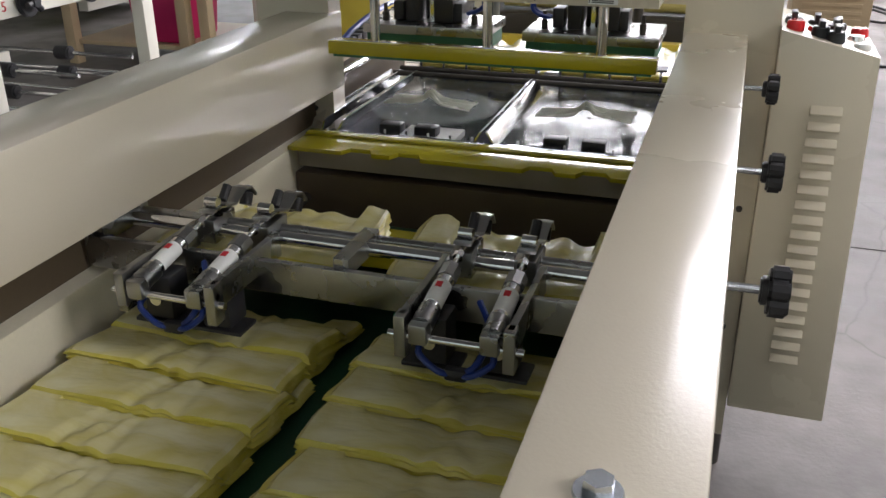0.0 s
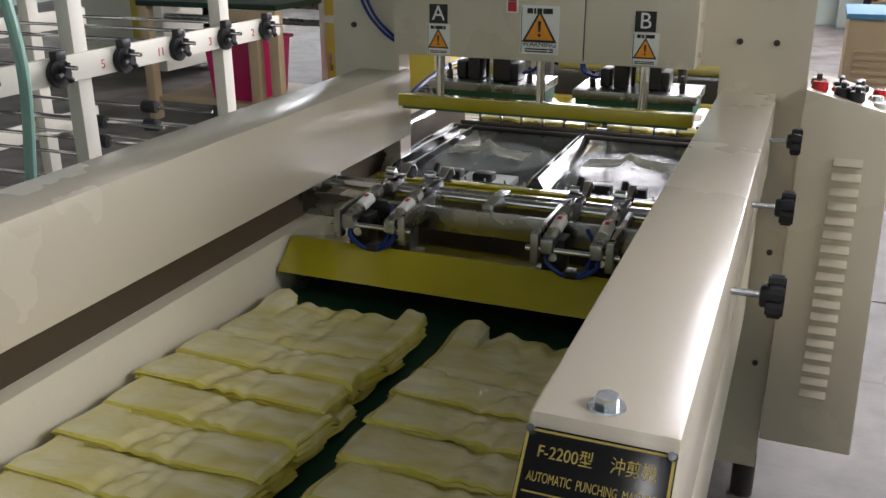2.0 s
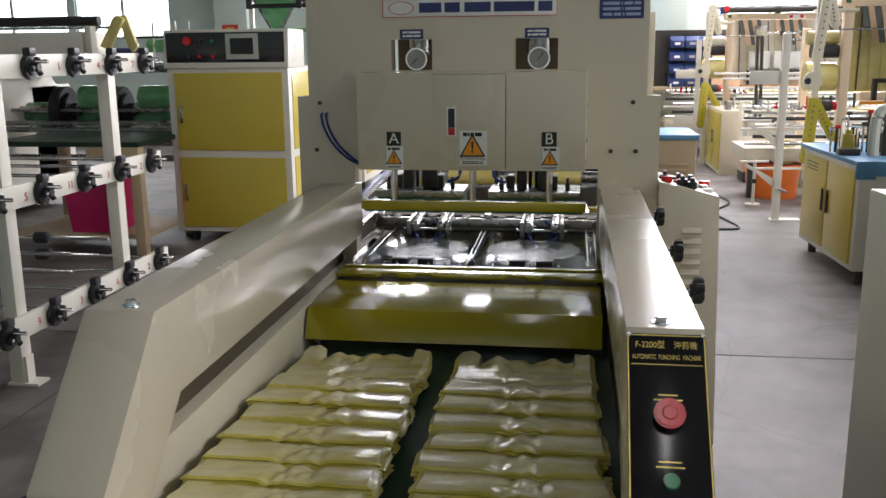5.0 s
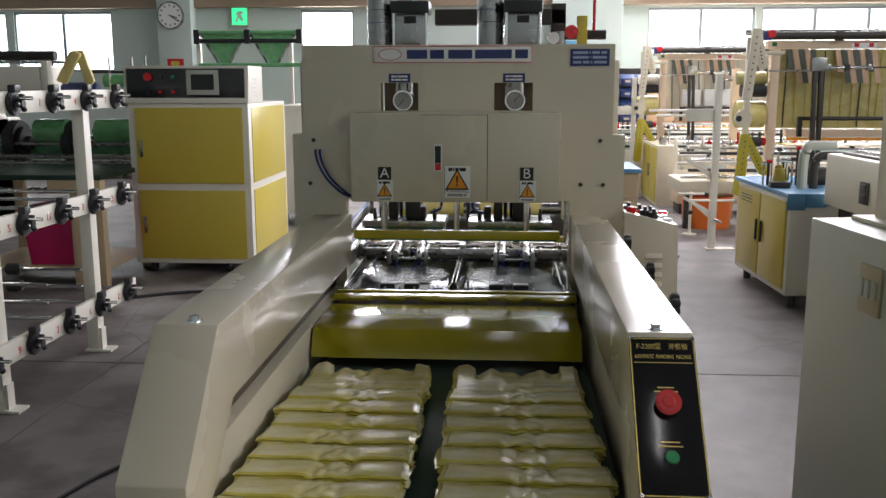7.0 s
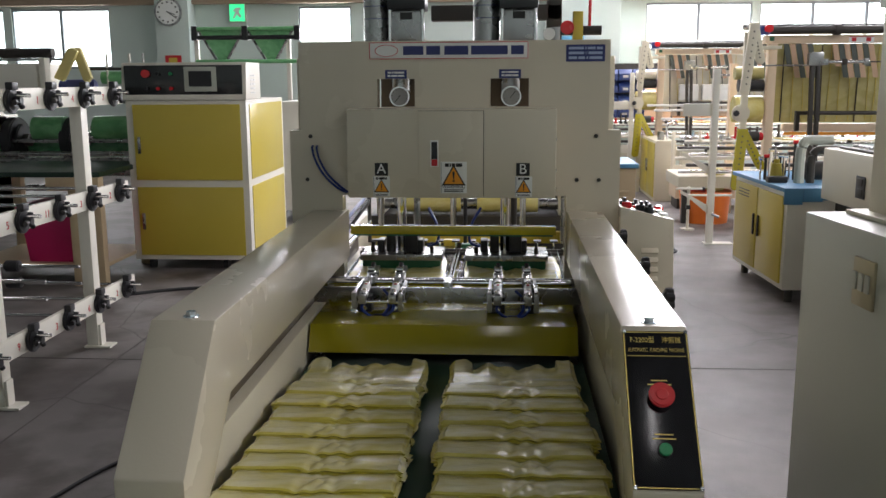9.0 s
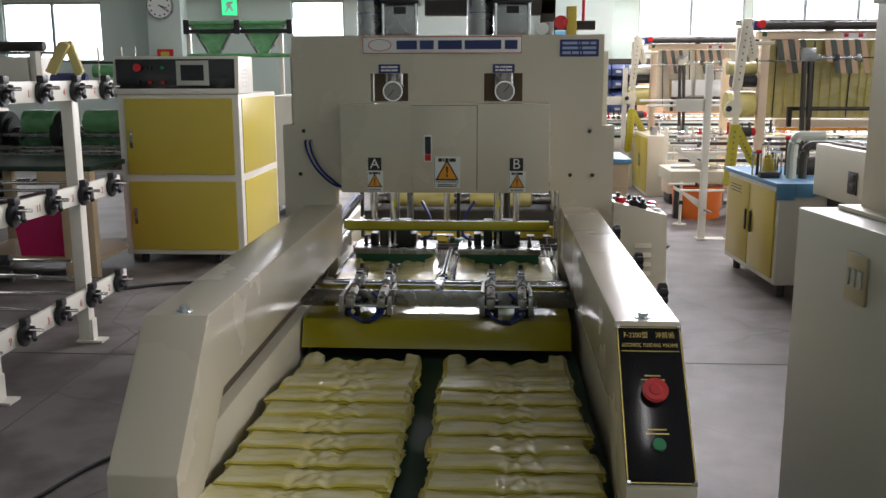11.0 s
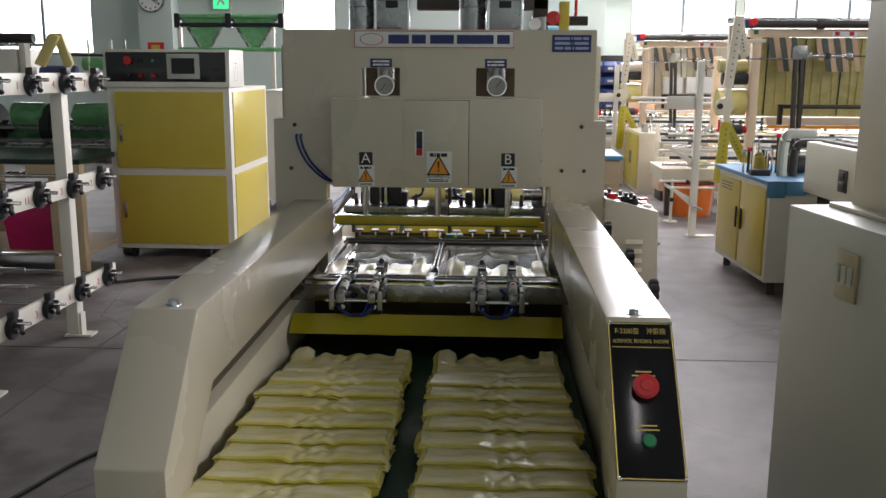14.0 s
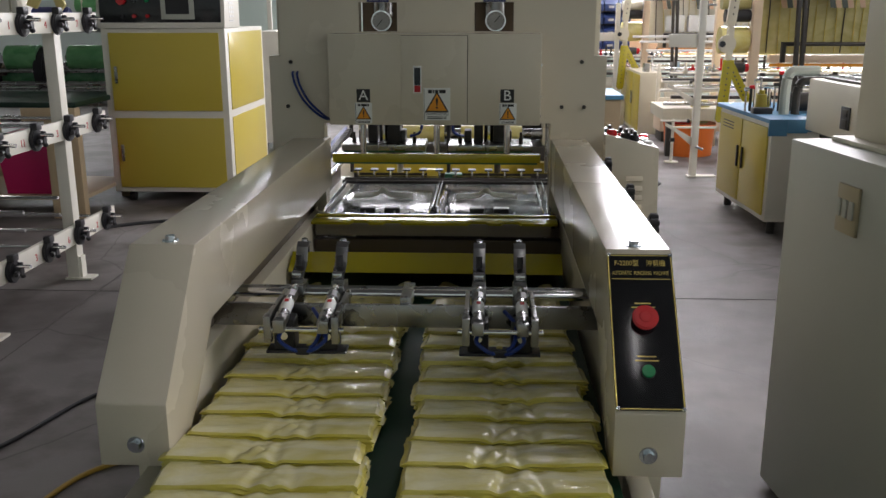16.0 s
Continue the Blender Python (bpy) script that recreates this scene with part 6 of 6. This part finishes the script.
cable([(-0.62, 1.1, 0.009), (-0.9, 1.2, 0.009), (-1.14, 1.13, 0.009), (-1.26, 0.9, 0.009), (-1.3, 0.4, 0.009)], 0.009, CABLE_Y, "yellow-brown cable lying on the floor")


# ---- what moves ----
CAR = ((0, 0.76), (0.2, 0.72), (0.5, 0.548), (0.75, 0.43), (1.0, 0.358), (1.2, 0.365), (1.4, 0.53), (1.6, 0.79), (1.8, 1.02), (2.0, 1.187), (2.2, 1.45), (2.5, 1.80),
       (2.8, 2.0), (3.3, 2.15), (6.4, 2.15), (6.8, 2.14), (7.1, 2.05), (7.5, 1.445), (7.7, 1.33), (8.0, 1.305), (9.2, 1.295), (10.7, 1.28), (11.3, 1.08), (12.0, 1.054), (12.5, 0.875),
       (12.75, 0.90), (13.0, 1.047), (13.4, 1.235), (13.7, 1.235), (14.0, 1.183), (14.5, 0.977), (15.0, 0.756), (15.5, 0.537), (16.0, 0.355))
LEVER = ((0, -12), (0.25, -12), (0.42, 24), (1.05, 24), (1.2, -12), (12.1, -12), (12.3, 24), (12.9, 24), (13.2, -12), (15.0, -12), (15.3, 26), (16.0, 26))
PRESS = ((0, 1.04), (11.35, 1.04), (11.9, 0.862), (13.45, 0.862), (13.9, 1.04), (16.0, 1.04))
CUT = ((0, 1.02), (7.9, 1.02), (8.3, 0.872), (11.3, 0.88), (11.65, 0.99), (11.9, 1.02), (16, 1.02))
DROP = ((0, 0.99, 0.832, 34), (1.4, 0.99, 0.832, 34), (1.8, 0.99, 0.832, 27), (2.0, 0.99, 0.832, 19), (2.5, 0.99, 0.832, 8), (2.9, 0.99, 0.832, 0), (12.3, 0.99, 0.832, 0), (12.8, 0.99, 0.832, 10),
        (13.4, 0.99, 0.832, 34), (14.05, 0.99, 0.832, 33), (14.4, 1.20, 0.784, 0), (15.2, 1.20, 0.784, 0), (15.6, 0.99, 0.832, 33), (16.0, 0.99, 0.832, 33))
STEP = ((0, PITCH), (0.05, PITCH), (0.4, 0.0), (14.45, 0.0), (15.05, -PITCH), (16.0, -PITCH))


def motions():
    walk(carriage, [(t, pose(0, y, CARZ)) for t, y in CAR])
    for lev, x in levers:
        walk(lev, [(t, pose(x, 0, 0.03, a - 14)) for t, a in LEVER])
    walk(press, [(t, pose(0, 0, z)) for t, z in PRESS])
    for h in heads:
        walk(h, [(t, pose(0, 0, z)) for t, z in CUT])
    walk(drop, [(t, pose(0, y, z, -a)) for t, y, z, a in DROP])
    for ob, x, y, row, rz in stacks:
        if row == 0:  # falls from the drop plate on to the belt
            walk(ob, [(0, pose(x, y + 0.13, 0.835, -3, 0, rz)), (0.2, pose(x, y + 0.10, 0.825, -4, 0, rz)), (0.45, pose(x, y, BELT_Z + 0.014, -4, 0, rz)), (0.6, pose(x, y, BELT_Z + 0.020, -6, 0, rz)),
                      (14.45, pose(x, y, BELT_Z + 0.020, -6, 0, rz)), (15.05, pose(x, y - PITCH, BELT_Z + 0.020, -6, 0, rz)), (16, pose(x, y - PITCH, BELT_Z + 0.020, -6, 0, rz))])
        else:
            walk(ob, [(t, pose(x, y + d, BELT_Z + 0.028, -8.5, 0, rz)) for t, d in STEP])
    for ob, x in fresh:  # drawn on to the bed, held while cut, drawn on and laid on the belt
        rows = [(0, 2.16), (6.8, 2.16), (7.1, 2.05), (7.5, 1.52), (8.0, 1.43), (10.7, 1.41), (11.3, 1.21), (12.0, 1.18), (12.5, 1.02), (12.75, 1.04), (13.4, 1.20), (13.7, 1.22), (14.0, 1.18)]
        walk(ob, [(t, pose(x, y, BZ + 0.006)) for t, y in rows] + [(14.25, pose(x, 1.02, BZ - 0.008)), (14.5, pose(x, 0.98, 0.80)), (15.0, pose(x, 0.80, 0.79, -2)), (15.35, pose(x, 0.63, BELT_Z + 0.03, -4)), (16.0, pose(x, 0.62, BELT_Z + 0.020, -6))])
    for ob, (x, y) in zip(old_scraps, DISCS):  # swept off the bed
        walk(ob, [(0, pose(x - 0.01, y, BZ + 0.003)), (2.25, pose(x - 0.01, y, BZ + 0.003)), (2.5, pose(x - 0.01, y + 0.2, BZ + 0.003)), (2.8, pose(x, y + 0.46, BZ + 0.01)), (3.2, pose(x, 2.2, BZ - 0.3)), (3.5, pose(x, 2.2, 0.385)), (16, pose(x, 2.2, 0.385))])
    for ob, (x, y) in zip(new_scraps, DISCS):  # part of the film drawn in, left lying after the cut
        walk(ob, [(0, pose(x, 2.25, BZ + 0.04)), (6.6, pose(x, 2.25, BZ + 0.04)), (7.2, pose(x, 1.96, BZ + 0.03)), (7.6, pose(x, y + 0.03, BZ + 0.008)), (8.0, pose(x - 0.01, y, BZ + 0.003)), (16, pose(x - 0.01, y, BZ + 0.003))])


motions()
